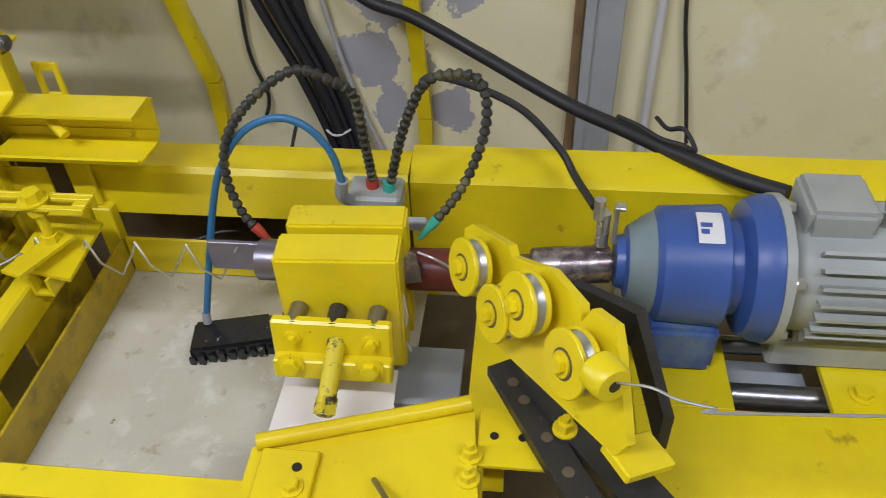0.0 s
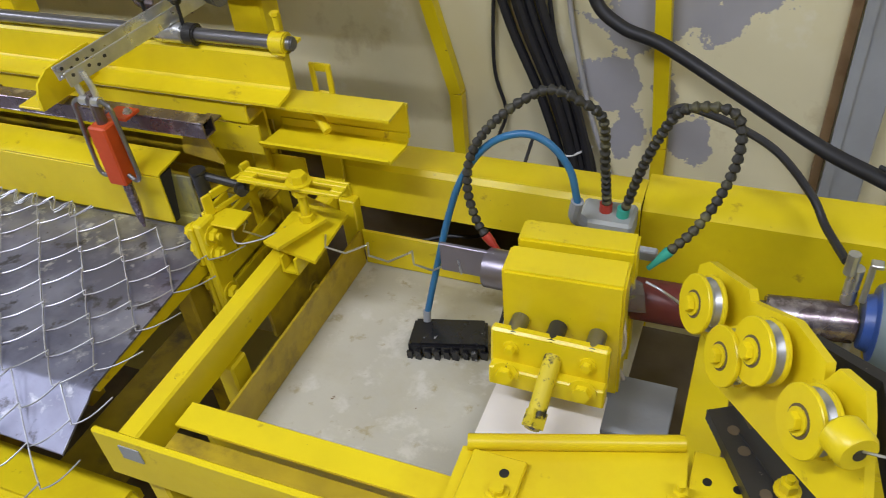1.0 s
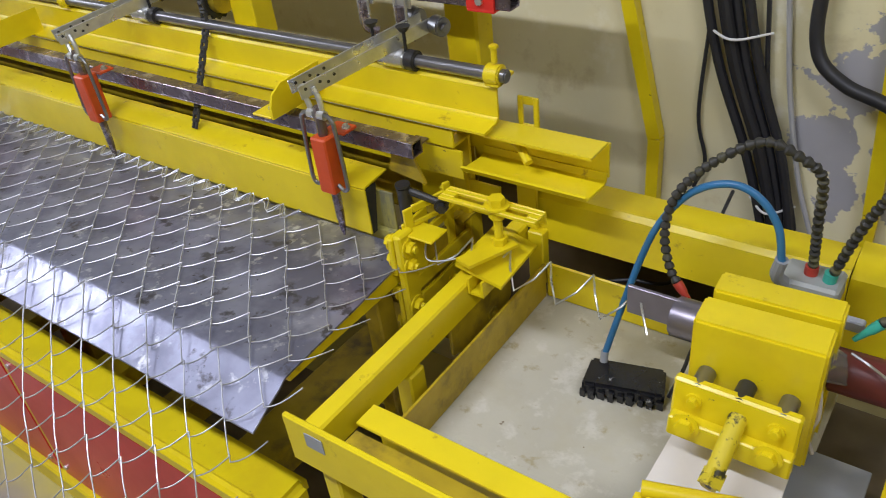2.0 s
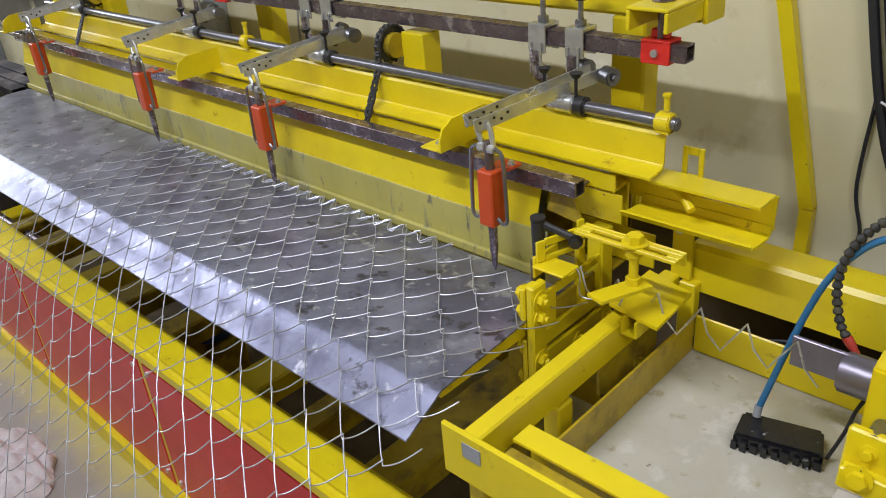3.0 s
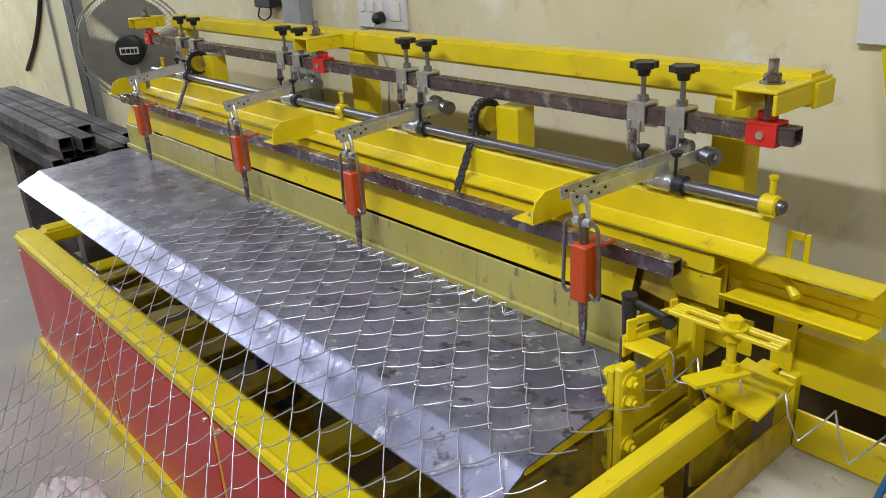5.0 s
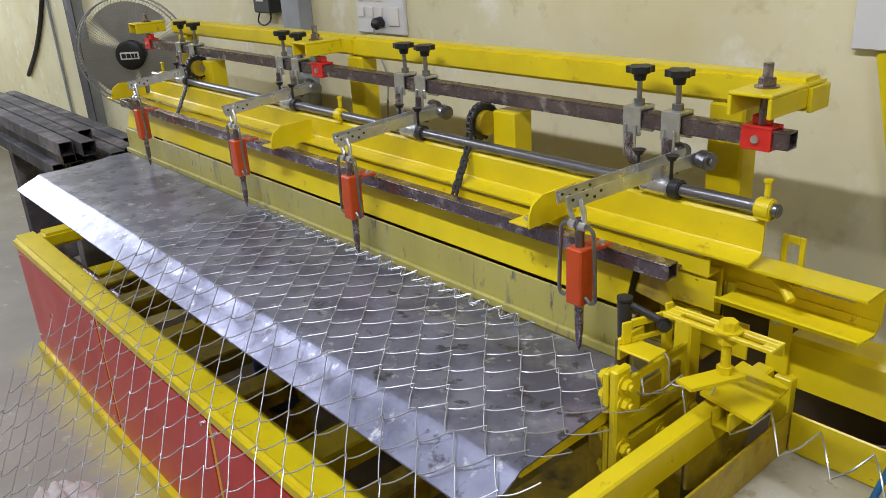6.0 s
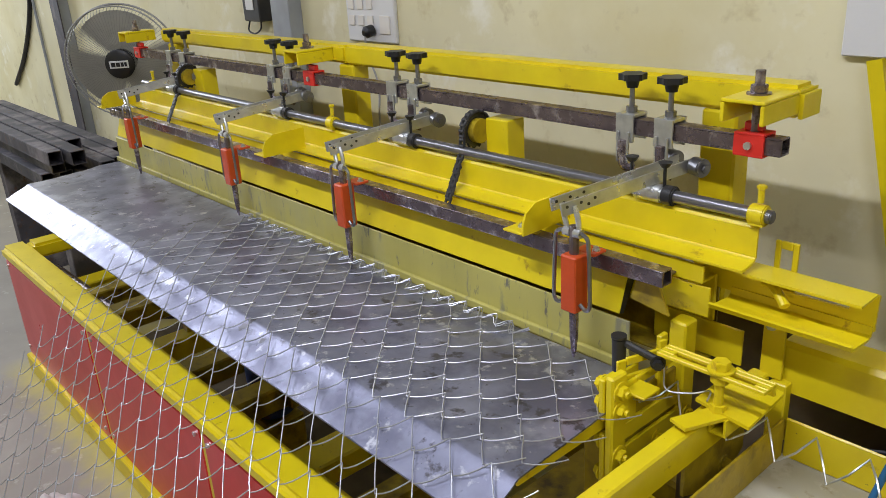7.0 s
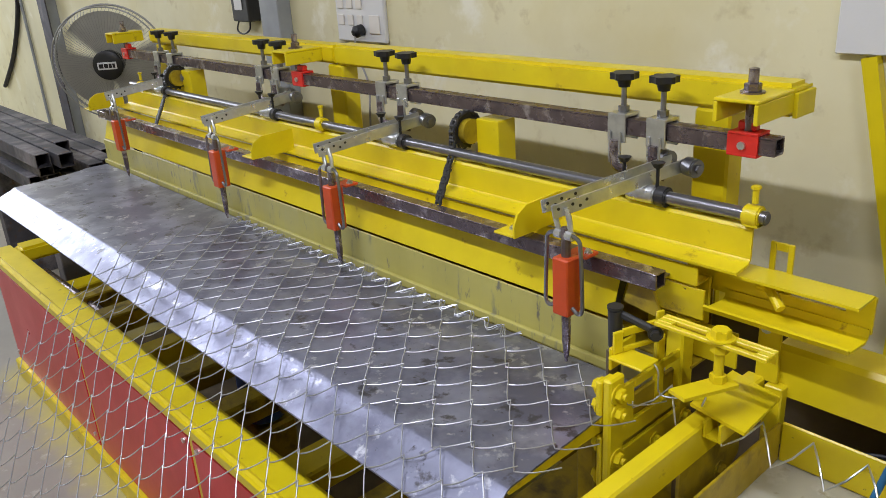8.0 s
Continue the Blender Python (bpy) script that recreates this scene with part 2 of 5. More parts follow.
def tube(bm, pts, r, n=8, radii=None):
    """A round tube along points."""
    pts = [Vector(p) for p in pts]
    rings, up = [], None
    for i, p in enumerate(pts):
        d = (pts[min(i + 1, len(pts) - 1)] - pts[max(i - 1, 0)]).normalized()
        if up is None:
            up = d.orthogonal().normalized()
        up = (up - d * up.dot(d)).normalized()
        side = d.cross(up)
        rad = radii[i] if radii else r
        rings.append([bm.verts.new(p + (up * math.cos(a) + side * math.sin(a)) * rad) for a in [2 * math.pi * k / n for k in range(n)]])
    for a, b in zip(rings, rings[1:]):
        for k in range(n):
            bm.faces.new((a[k], a[(k + 1) % n], b[(k + 1) % n], b[k]))
    bm.faces.new(rings[0][::-1])
    bm.faces.new(rings[-1])
    return bm


def sweep_x(bm, prof, x0, x1, thick=0.004, steps=1):
    """A bent sheet: an open profile of (y, z) given thickness and drawn along x."""
    n = len(prof)
    pv = [Vector((p[0], p[1])) for p in prof]
    nor = []
    for i in range(n):
        d = pv[min(i + 1, n - 1)] - pv[max(i - 1, 0)]
        nor.append(Vector((-d.y, d.x)).normalized() * thick / 2)
    loop = [pv[i] + nor[i] for i in range(n)] + [pv[i] - nor[i] for i in reversed(range(n))]
    rings = []
    for s in range(steps + 1):
        x = x0 + (x1 - x0) * s / steps
        rings.append([bm.verts.new((x, q.x, q.y)) for q in loop])
    k = len(loop)
    for a, b in zip(rings, rings[1:]):
        for i in range(k):
            bm.faces.new((a[i], b[i], b[(i + 1) % k], a[(i + 1) % k]))
    for i in range(n - 1):
        bm.faces.new((rings[0][i], rings[0][i + 1], rings[0][k - 2 - i], rings[0][k - 1 - i]))
        bm.faces.new((rings[-1][i + 1], rings[-1][i], rings[-1][k - 1 - i], rings[-1][k - 2 - i]))
    return bm


def slab(bm, pts, thick, m=None):
    """A flat plate with an outline of (x, y), its top at z 0."""
    t = bmesh.new()
    top = [t.verts.new((p[0], p[1], 0)) for p in pts]
    bot = [t.verts.new((p[0], p[1], -thick)) for p in pts]
    t.faces.new(top)
    t.faces.new(bot[::-1])
    k = len(pts)
    for i in range(k):
        t.faces.new((top[i], bot[i], bot[(i + 1) % k], top[(i + 1) % k]))
    bmesh.ops.recalc_face_normals(t, faces=t.faces[:])
    return join(bm, t, m)


def lathe(bm, prof, a, b, n=32):
    """Turned shape: prof of (along 0..1, radius) between a and b."""
    a, b = Vector(a), Vector(b)
    q = (b - a).to_track_quat("Z", "X")
    L = (b - a).length
    rings = []
    for s, r in prof:
        rings.append([bm.verts.new(a + q @ Vector((r * math.cos(2 * math.pi * k / n), r * math.sin(2 * math.pi * k / n), s * L))) for k in range(n)])
    for u, v in zip(rings, rings[1:]):
        for k in range(n):
            bm.faces.new((u[k], u[(k + 1) % n], v[(k + 1) % n], v[k]))
    bm.faces.new(rings[0][::-1])
    bm.faces.new(rings[-1])
    return bm


def finish(bm, name, material, smooth=True):
    bmesh.ops.recalc_face_normals(bm, faces=bm.faces[:])
    me = bpy.data.meshes.new(name)
    bm.to_mesh(me)
    bm.free()
    me.materials.append(material)
    if smooth:
        me.shade_smooth()
        me.set_sharp_from_angle(angle=radians(35))
    return me


def part(name, bm, material, parent, label="", kind=""):
    ob = new(name, finish(bm, name, material))
    ob.parent = parent
    return tagged(ob, label, kind=kind)


def thing(name, label, category, group="", at=(0, 0, 0), kind=""):
    ob = new(name)
    ob.empty_display_size = 0.05
    ob.location = at
    return tagged(ob, label, category, group, kind)


def solid(name, bm, material, label, category, group="", kind=""):
    return tagged(new(name, finish(bm, name, material)), label, category, group, kind)


def nut(bm, c, d, r=0.009, h=0.008, washer=True, stud=0.0):
    """A hexagon bolt head at c that faces along d, on a washer, with a stud."""
    c, d = Vector(c), Vector(d).normalized()
    if washer:
        rod(bm, c, c + d * 0.0025, r * 1.45, n=16)
    rod(bm, c + d * 0.002, c + d * (0.002 + h), r, n=6, bev=0.0008)
    if stud:
        rod(bm, c + d * 0.002, c + d * (h + stud), r * 0.5, n=10)
    return bm
# ---- the room ----
def wall_sheet(name, bm, material, kind="structure", label=""):
    ob = new(name, finish(bm, name, material))
    return tagged(ob, label, kind=kind)


wall_sheet("floor", box(B(), -7, 3.5, -4.2, WALL + 0.15, FLOOR - 0.1, FLOOR), CONCRETE)
wall_sheet("wall_north", box(B(), -7, 3.5, WALL, WALL + 0.15, FLOOR, 3.0), WALLMAT)
wall_sheet("wall_south", box(B(), -7, 3.5, -4.35, -4.2, FLOOR, 3.0), WALLMAT)
for y0, y1, z0, z1 in ((-4.35, -2.2, FLOOR, 3.0), (0.1, WALL + 0.15, FLOOR, 3.0), (-2.2, 0.1, FLOOR, 1.5), (-2.2, 0.1, 2.8, 3.0)):
    wall_sheet("wall_west", box(B(), -7.15, -7, y0, y1, z0, z1), WALLMAT)
win = tagged(new("window_1"), kind="structure")
for y0, y1, z0, z1 in ((-2.2, 0.1, 1.5, 1.55), (-2.2, 0.1, 2.75, 2.8), (-2.2, -2.15, 1.55, 2.75), (0.05, 0.1, 1.55, 2.75), (-1.075, -1.025, 1.55, 2.75)):
    part("window_frame", box(B(), -7.1, -7.05, y0, y1, z0, z1), GREYPAINT, win)
wall_sheet("wall_east", box(B(), 3.5, 3.65, -4.35, WALL + 0.15, FLOOR, 3.0), WALLMAT)
wall_sheet("ceiling", box(B(), -7.15, 3.65, -4.35, WALL + 0.15, 3.0, 3.1), CEIL)


# steel column, conduit and dark column on the wall
col = thing("steel_column", "grey painted steel column against the cream wall", "column")
part("web", box(B(), 0.943, 0.996, WALL - 0.03, WALL, FLOOR, 2.99, 0.002), GREYPAINT, col)
# Flat brown strip as the column's painted shadow, not a steel angle.
part("edge_angle", box(B(), 0.919, 0.934, WALL - 0.012, WALL, FLOOR, 2.99, 0.001), SHADEBROWN, col, "brown strip painting the shadow beside the column")
part("flange", box(B(), 0.9345, 0.950, WALL - 0.036, WALL - 0.0305, FLOOR, 2.99), GREYPAINT, col)
solid("conduit_pipe", rod(B(), (1.053, WALL - 0.012, FLOOR), (1.053, WALL - 0.012, 2.99), 0.0075), PALE, "pale grey conduit pipe running down the cream wall", "conduit")
col2 = thing("steel_column", "dark grey steel column by the far wall", "column")
part("web", box(B(), -3.91, -3.82, WALL - 0.055, WALL, FLOOR, 2.99, 0.003), GREYPAINT, col2)
part("flange", box(B(), -3.93, -3.80, WALL - 0.062, WALL - 0.0555, FLOOR, 2.99, 0.002), DARKSTEEL, col2)
solid("steel_column", box(B(), -1.665, -1.555, WALL - 0.05, WALL, FLOOR, 2.99, 0.003), GREYPAINT, "grey steel channel standing against the cream wall", "column")

# ---- weaving bed: base frame ----
bed = thing("weaving_bed_frame", "yellow welded steel bed frame with red side panels", "machine frame")
bm = B()
box(bm, -1.70, 0.205, -0.443, -0.374, 0.562, 0.60, 0.011, seg=3)
part("front_rail", bm, YELLOW, bed)
part("left_rail", box(B(), -1.70, -1.63, -0.3735, 0.0, 0.555, 0.598, 0.008, seg=2), YELLOW, bed)
part("back_rail", box(B(), -1.70, 0.205, 0.0, 0.03, 0.50, 0.56, 0.006), YELLOW_DIRTY_SHADED, bed)
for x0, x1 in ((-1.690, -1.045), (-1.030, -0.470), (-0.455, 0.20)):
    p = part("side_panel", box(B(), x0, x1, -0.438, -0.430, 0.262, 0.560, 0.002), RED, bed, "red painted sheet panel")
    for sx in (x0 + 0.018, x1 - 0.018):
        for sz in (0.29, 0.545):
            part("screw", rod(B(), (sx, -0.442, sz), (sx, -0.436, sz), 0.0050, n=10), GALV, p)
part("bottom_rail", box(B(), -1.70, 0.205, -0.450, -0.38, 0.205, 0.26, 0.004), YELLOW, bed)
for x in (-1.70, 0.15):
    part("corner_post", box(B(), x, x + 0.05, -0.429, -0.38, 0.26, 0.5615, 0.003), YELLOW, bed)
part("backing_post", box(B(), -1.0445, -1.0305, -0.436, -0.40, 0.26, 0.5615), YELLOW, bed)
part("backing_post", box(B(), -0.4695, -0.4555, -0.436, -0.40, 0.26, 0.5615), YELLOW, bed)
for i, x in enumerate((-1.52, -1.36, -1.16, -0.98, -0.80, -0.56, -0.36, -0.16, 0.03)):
    part("cross_bar", box(B(), x, x + (0.055 if i % 2 else 0.075), -0.375, -0.002, 0.46 + 0.02 * (i % 3), 0.51 + 0.02 * (i % 3), 0.004), YELLOW_DIRTY_SHADED if i % 3 else YELLOW, bed)
part("roller_shaft", rod(B(), (-1.62, -0.33, 0.515), (-1.15, -0.31, 0.50), 0.014), STEEL, bed, "dark steel shaft")
part("floor_pan", box(B(), -1.62, 0.14, -0.38, 0.02, 0.215, 0.225), SCALE, bed, "rusty steel pan")

drive = thing("small_gear_motor", "small dark blue gear motor below the steel table", "motor")
lathe_b = B()
lathe(lathe_b, [(0, 0.03), (0.03, 0.045), (0.6, 0.045), (0.62, 0.052), (0.75, 0.052), (0.8, 0.03), (1, 0.028)], (-0.621, -0.218, 0.43), (-0.621, -0.218, 0.640))
part("housing", lathe_b, BLUE, drive)
part("foot", box(B(), -0.671, -0.571, -0.263, -0.173, 0.225, 0.4295, 0.006), YELLOW_DIRTY_SHADED, drive)

BED = Matrix.Translation((0.72, -0.868, 1.33)) @ Matrix.Scale(1.31, 4) @ Matrix.Translation((-0.72, 0.868, -1.33))
for ob in (*bed.children_recursive, *drive.children_recursive):
    ob.data.transform(BED)

# ---- steel table with folded front edge ----
bm = B()
xs = [-1.93 + (0.127 + 1.93) * i / 46 for i in range(47)]
prof = [(0.02, 0.700), (-0.05, 0.700), (-0.12, 0.7), (-0.2, 0.7), (-0.278, 0.7), (-0.285, 0.698), (-0.292, 0.693), (-0.32, 0.682), (-0.352, 0.667)]
rings = []
for x in xs:
    ring = []
    for s in (0, -0.003):
        for y, z in (prof if s == 0 else prof[::-1]):
            shift = (-0.07 + y * 0.0) if x < -1.92 and y > -0.1 else 0
            w = noise.noise(Vector((x * 2.2, y * 7, 0.3))) * 0.0022
            ring.append(bm.verts.new((x + (0.02 - y) * (-0.0 if x < 0 else 0.06) + shift * 0.6, y, z + s + w)))
    rings.append(ring)
k = len(rings[0])
for a, b in zip(rings, rings[1:]):
    for i in range(k):
        bm.faces.new((a[i], b[i], b[(i + 1) % k], a[(i + 1) % k]))
bm.faces.new(rings[0][::-1])
bm.faces.new(rings[-1])
table = thing("steel_table", "worn grey galvanised sheet table with folded front edge", "table")
part("table_sheet", bm, SHEET, table)
for x in (-1.50, -0.9, -0.3, 0.06):
    part("support_bar", box(B(), x, x + 0.04, -0.27, 0.01, 0.655, 0.695, 0.003), YELLOW_DIRTY_SHADED, table)
    part("support_leg", box(B(), x + 0.004, x + 0.036, -0.05, -0.01, 0.245, 0.655, 0.003), YELLOW_DIRTY_SHADED, table)
part("side_angle", box(B(), 0.090, 0.126, -0.262, 0.02, 0.664, 0.694, 0.002), YELLOW, table)
part("edge_angle", sweep_x(B(), [(-0.262, 0.655), (-0.262, 0.694), (-0.222, 0.694)], -1.85, 0.10, 0.004), YELLOW_DIRTY_SHADED, table)

# ---- pale stop sheet behind the table and the hood that lifts off it ----
stop = thing("stop_sheet", "dusty pale yellow stop sheet behind the steel table", "sheet")
part("sheet", box(B(), -2.05, 0.070, 0.052, 0.056, 0.60, 0.767, 0.001), YELLOW_DUSTY, stop)
part("bottom_angle", box(B(), -2.05, 0.070, 0.042, 0.0515, 0.686, 0.7005, 0.001), YELLOW_DUSTY, stop)
hood = thing("lift_hood", "glossy yellow folded hood hung from two chains", "cover")
part("front_sheet", box(B(), -2.05, 0.045, 0.020, 0.0235, 0.7025, 0.783, 0.001), YELLOW, hood)
part("top_sheet", sweep_x(B(), [(0.021, 0.7845), (0.024, 0.787), (0.076, 0.792)], -2.05, 0.045, 0.003), YELLOW, hood)
part("end_plate", slab(B(), [(0.024, 0.7025), (0.034, 0.7025), (0.048, 0.783), (0.024, 0.783)], 0.003, Matrix(((0, 0, 1, 0.0445), (1, 0, 0, 0), (0, 1, 0, 0), (0, 0, 0, 1)))), BLACKSTEEL, hood)

# ---- back plates, ledges ----
back = thing("back_ledge_frame", "yellow folded steel ledges behind the needle bar", "machine frame")
part("lower_plate", box(B(), -2.05, 0.155, 0.150, 0.155, 0.76, 0.839, 0.002), YELLOW, back)
part("end_sheet", box(B(), 0.05, 0.168, 0.1105, 0.1145, 0.785, 0.8325, 0.0005), YELLOW, back)
part("front_strip", box(B(), -2.05, 0.158, 0.106, 0.110, 0.838, 0.867, 0.001), YELLOW, back)
for x in (-1.9, -1.2, -0.5, 0.13):
    part("strip_tab", box(B(), x, x + 0.022, 0.1105, 0.1495, 0.833, 0.8375, 0.0005), YELLOW, back)
part("back_sheet", box(B(), 0.05, 0.205, 0.150, 0.154, 0.70, 0.7595, 0.001), YELLOW, back)
part("upper_ledge", sweep_x(B(), [(0.099, 0.8765), (0.129, 0.880), (0.134, 0.882), (0.1375, 0.887), (0.138, 0.930), (0.141, 0.934), (0.185, 0.936)], -1.98, 0.220, 0.004), YELLOW, back)
part("lower_lip", sweep_x(B(), [(0.12, 0.695), (0.165, 0.695), (0.17, 0.70), (0.17, 0.812)], -2.0, 0.15, 0.004), YELLOW_DIRTY_SHADED, back)
for k in range(27):
    x = 0.17 - 0.08 * k
    part("slot", box(B(), x - 0.035 - 0.008 * (k % 3), x, 0.147, 0.1495, 0.9355, 0.9385), SCALE, back, "dark slot in the ledge")
gut = thing("wire_gutter", "yellow channel gutter with a slotted web", "gutter")
part("channel", sweep_x(B(), [(0.095, 0.818), (0.098, 0.811), (0.150, 0.806), (0.158, 0.81), (0.160, 0.822)], 0.176, 0.378, 0.004), YELLOW, gut)
part("web", box(B(), 0.128, 0.380, 0.160, 0.164, 0.815, 0.838), YELLOW, gut)
part("web", box(B(), 0.128, 0.225, 0.160, 0.164, 0.838, 0.866), YELLOW, gut)
part("web", box(B(), 0.345, 0.380, 0.160, 0.164, 0.838, 0.866), YELLOW, gut)
part("top_flange", sweep_x(B(), [(0.110, 0.868), (0.160, 0.868), (0.163, 0.864)], 0.205, 0.378, 0.004), YELLOW, gut)
part("top_flange", sweep_x(B(), [(0.165, 0.866), (0.165, 0.858)], 0.13, 0.38, 0.004), YELLOW, gut)
hb = B()
tube(hb, spline([(0.230, 0.152, 0.846), (0.246, 0.141, 0.850), (0.262, 0.130, 0.844), (0.276, 0.121, 0.834)]), 0.007, 10)
part("lever", hb, YELLOW, gut, "painted lever in the slot")
sb = thing("slotted_bracket", "yellow slotted upright bracket on the back rail", "bracket")
bm = B()
box(bm, 0.228, 0.236, 0.176, 0.181, 0.80, 0.905, 0.001)
box(bm, 0.254, 0.262, 0.176, 0.181, 0.80, 0.905, 0.001)
box(bm, 0.2365, 0.2535, 0.176, 0.181, 0.893, 0.905, 0.001)
box(bm, 0.2365, 0.2535, 0.176, 0.181, 0.80, 0.862, 0.001)
part("slot_plate", bm, YELLOW, sb)
part("lower_plate", box(B(), 0.235, 0.268, 0.150, 0.157, 0.70, 0.796, 0.001), YELLOW, sb)
part("bolt", nut(B(), (0.247, 0.150, 0.785), (0, -1, 0), 0.006, 0.006), GALV, sb)

# ---- upright portal behind ----
portal = thing("upright_portal", "yellow box section portal carrying the upper square bar", "machine frame")
part("beam", box(B(), -0.93, 0.20, 0.262, 0.315, 1.060, 1.108, 0.006, seg=2), YELLOW, portal)
part("beam", box(B(), -2.02, -0.931, 0.262, 0.312, 1.062, 1.106, 0.006, seg=2), YELLOW, portal)
for x in (0.045, -0.965, -1.98):
    part("post", box(B(), x, x + 0.062, 0.264, 0.312, FLOOR + 0.01, 1.059, 0.004), YELLOW, portal)
for x in (0.136, -1.045, -2.13):
    bm = B()
    w, yb = 0.066, 0.2615 if x < 0 else 0.318
    box(bm, x, x + w, 0.158, 0.2615, 1.0965, 1.102, 0.0015)
    box(bm, x, x + 0.006, 0.158, 0.2615, 1.068, 1.0962, 0.001)
    box(bm, x + w - 0.006, x + w, 0.158, 0.2615, 1.068, 1.0962, 0.001)
    if x > 0:
        box(bm, 0.2005, x + w, 0.262, yb, 1.0965, 1.102, 0.0015)
        box(bm, 0.2008, x + w + 0.006, 0.262, yb, 1.060, 1.0962, 0.001)
    part("bracket", bm, YELLOW, portal)
    b2 = B()
    rod(b2, (x + 0.030, 0.210, 1.03), (x + 0.030, 0.210, 1.136), 0.0072, n=12)
    nut(b2, (x + 0.030, 0.210, 1.102), (0, 0, 1), 0.012, 0.012)
    part("hanger_bolt", b2, STEEL, portal, "dark threaded hanger bolt")


def square_tube(bm, x0, x1, y0, y1, z0, z1, t=0.003):
    box(bm, x0, x1, y0, y1, z1 - t, z1, 0.0008)
    box(bm, x0, x1, y0, y1, z0, z0 + t, 0.0008)
    box(bm, x0, x1, y0, y0 + t, z0 + t, z1 - t)
    box(bm, x0, x1, y1 - t, y1, z0 + t, z1 - t)
    return bm


solid_bar = thing("upper_square_bar", "bare dark steel square tube hung below the portal", "bar")
part("tube", square_tube(B(), -2.11, 0.212, 0.197, 0.223, 1.018, 1.044), STEEL, solid_bar)
for x in (0.142, -1.020, -2.105):
    bm = B()
    square_tube(bm, x, x + 0.046, 0.1925, 0.2275, 1.0135, 1.0485, 0.004)
    box(bm, x + 0.008, x + 0.036, 0.205, 0.218, 1.0486, 1.062, 0.002)
    c = part("clamp", bm, BRIGHT_RED, solid_bar, "red painted square clamp")
    part("grub_screw", rod(B(), (x + 0.023, 0.1885, 1.03), (x + 0.023, 0.1935, 1.03), 0.006, n=10), GALV, c)

needle_bar = thing("lower_square_bar", "bare dark steel square tube carrying the needles", "bar")
part("tube", square_tube(B(), -2.04, 0.127, 0.048, 0.073, 0.842, 0.867), STEEL, needle_bar)
for x in (-1.75, -1.05, -0.33, 0.09):
    part("standoff", box(B(), x, x + 0.024, 0.0735, 0.1055, 0.8445, 0.8475, 0.0005), STEEL, needle_bar)
# Gusset takes the darker yellow to paint the shade below the bar end.
part("end_gusset", slab(B(), [(0.072, 0.8415), (0.106, 0.8415), (0.128, 0.790), (0.060, 0.800)], 0.005, Matrix(((1, 0, 0, 0), (0, 0, 1, 0.072), (0, 1, 0, 0), (0, 0, 0, 1)))), YELLOW_DIRTY_SHADED, needle_bar, "yellow gusset under the bar end, painted dark for shade")

shaft = thing("rocker_shaft", "grey round steel shaft in yellow bearing collars", "shaft")
part("shaft_rod", rod(B(), (-1.93, 0.140, 0.950), (0.238, 0.140, 0.950), 0.0098, n=20, bev=0.002), ROD, shaft)
for x in (0.205, -0.84, -1.86):
    bm = B()
    rod(bm, (x, 0.140, 0.950), (x + 0.024, 0.140, 0.950), 0.0155, n=20, bev=0.002)
    box(bm, x + 0.002, x + 0.024, 0.128, 0.152, 0.937, 0.940)
    rod(bm, (x + 0.013, 0.140, 0.968), (x + 0.013, 0.140, 0.987), 0.0045, n=10)
    nut(bm, (x + 0.013, 0.140, 0.986), (0, 0, 1), 0.007, 0.005, False)
    part("collar", bm, YELLOW, shaft, "yellow bearing collar with set screw")

# ---- chains and sprockets ----
LIFT_CHAINS = []


def chain_drive(x):
    c = thing("chain_sprocket", "roller chain hanging over a small sprocket wheel", "sprocket", "chain sprockets")
    y, z, r = 0.175, 0.985, 0.036
    bm = B()
    n = 16
    ring = []
    for k in range(n * 2):
        a = math.pi * k / n
        rad = r if k % 2 else r * 0.86
        ring.append((math.cos(a) * rad, math.sin(a) * rad))
    slab(bm, ring, 0.006, Matrix.Translation((x + 0.003, y, z)) @ pose(0, 0, 0, 0, 90, 0))
    part("toothed_wheel", bm, BLACKSTEEL, c)
    part("hub", rod(B(), (x - 0.008, y, z), (x + 0.018, y, z), r * 0.66, n=24), YELLOW_DIRTY_SHADED, c)
    part("mount_plate", box(B(), x + 0.016, x + 0.074, 0.187, 0.235, 0.915, 1.008, 0.002), YELLOW, c)
    pts = []
    for k in range(13):
        a = math.radians(-25 + k * 18)
        pts.append(Vector((x, y + math.cos(a) * r, z + math.sin(a) * r)))
    pts += [Vector((x, y - r - 0.0015 * j, z - 0.0125 * (j + 1))) for j in range(3)]
    a, b = pts[-1], Vector((x + 0.012, 0.044, 0.795))
    m = int((b - a).length / 0.0125)
    pts += [a.lerp(b, (j + 1) / m) for j in range(m)]
    bm, low = B(), B()
    for j, (u, v) in enumerate(zip(pts, pts[1:])):
        dst = bm if u.z > 0.872 else low
        off = 0.0056 if j % 2 else 0.0040
        for s in (-1, 1):
            rod(dst, u + Vector((s * off, 0, 0)) - (v - u) * 0.15, v + Vector((s * off, 0, 0)) + (v - u) * 0.15, 0.0030, n=6)
        rod(dst, u - Vector((0.006, 0, 0)), u + Vector((0.006, 0, 0)), 0.0040, n=7)
    part("roller_chain", bm, BLACKSTEEL, c, "greasy black roller chain")
    LIFT_CHAINS.append(part("lift_chain", low, BLACKSTEEL, c, "greasy black roller chain"))
    return c


chain_drive(-0.385)
chain_drive(-1.66)

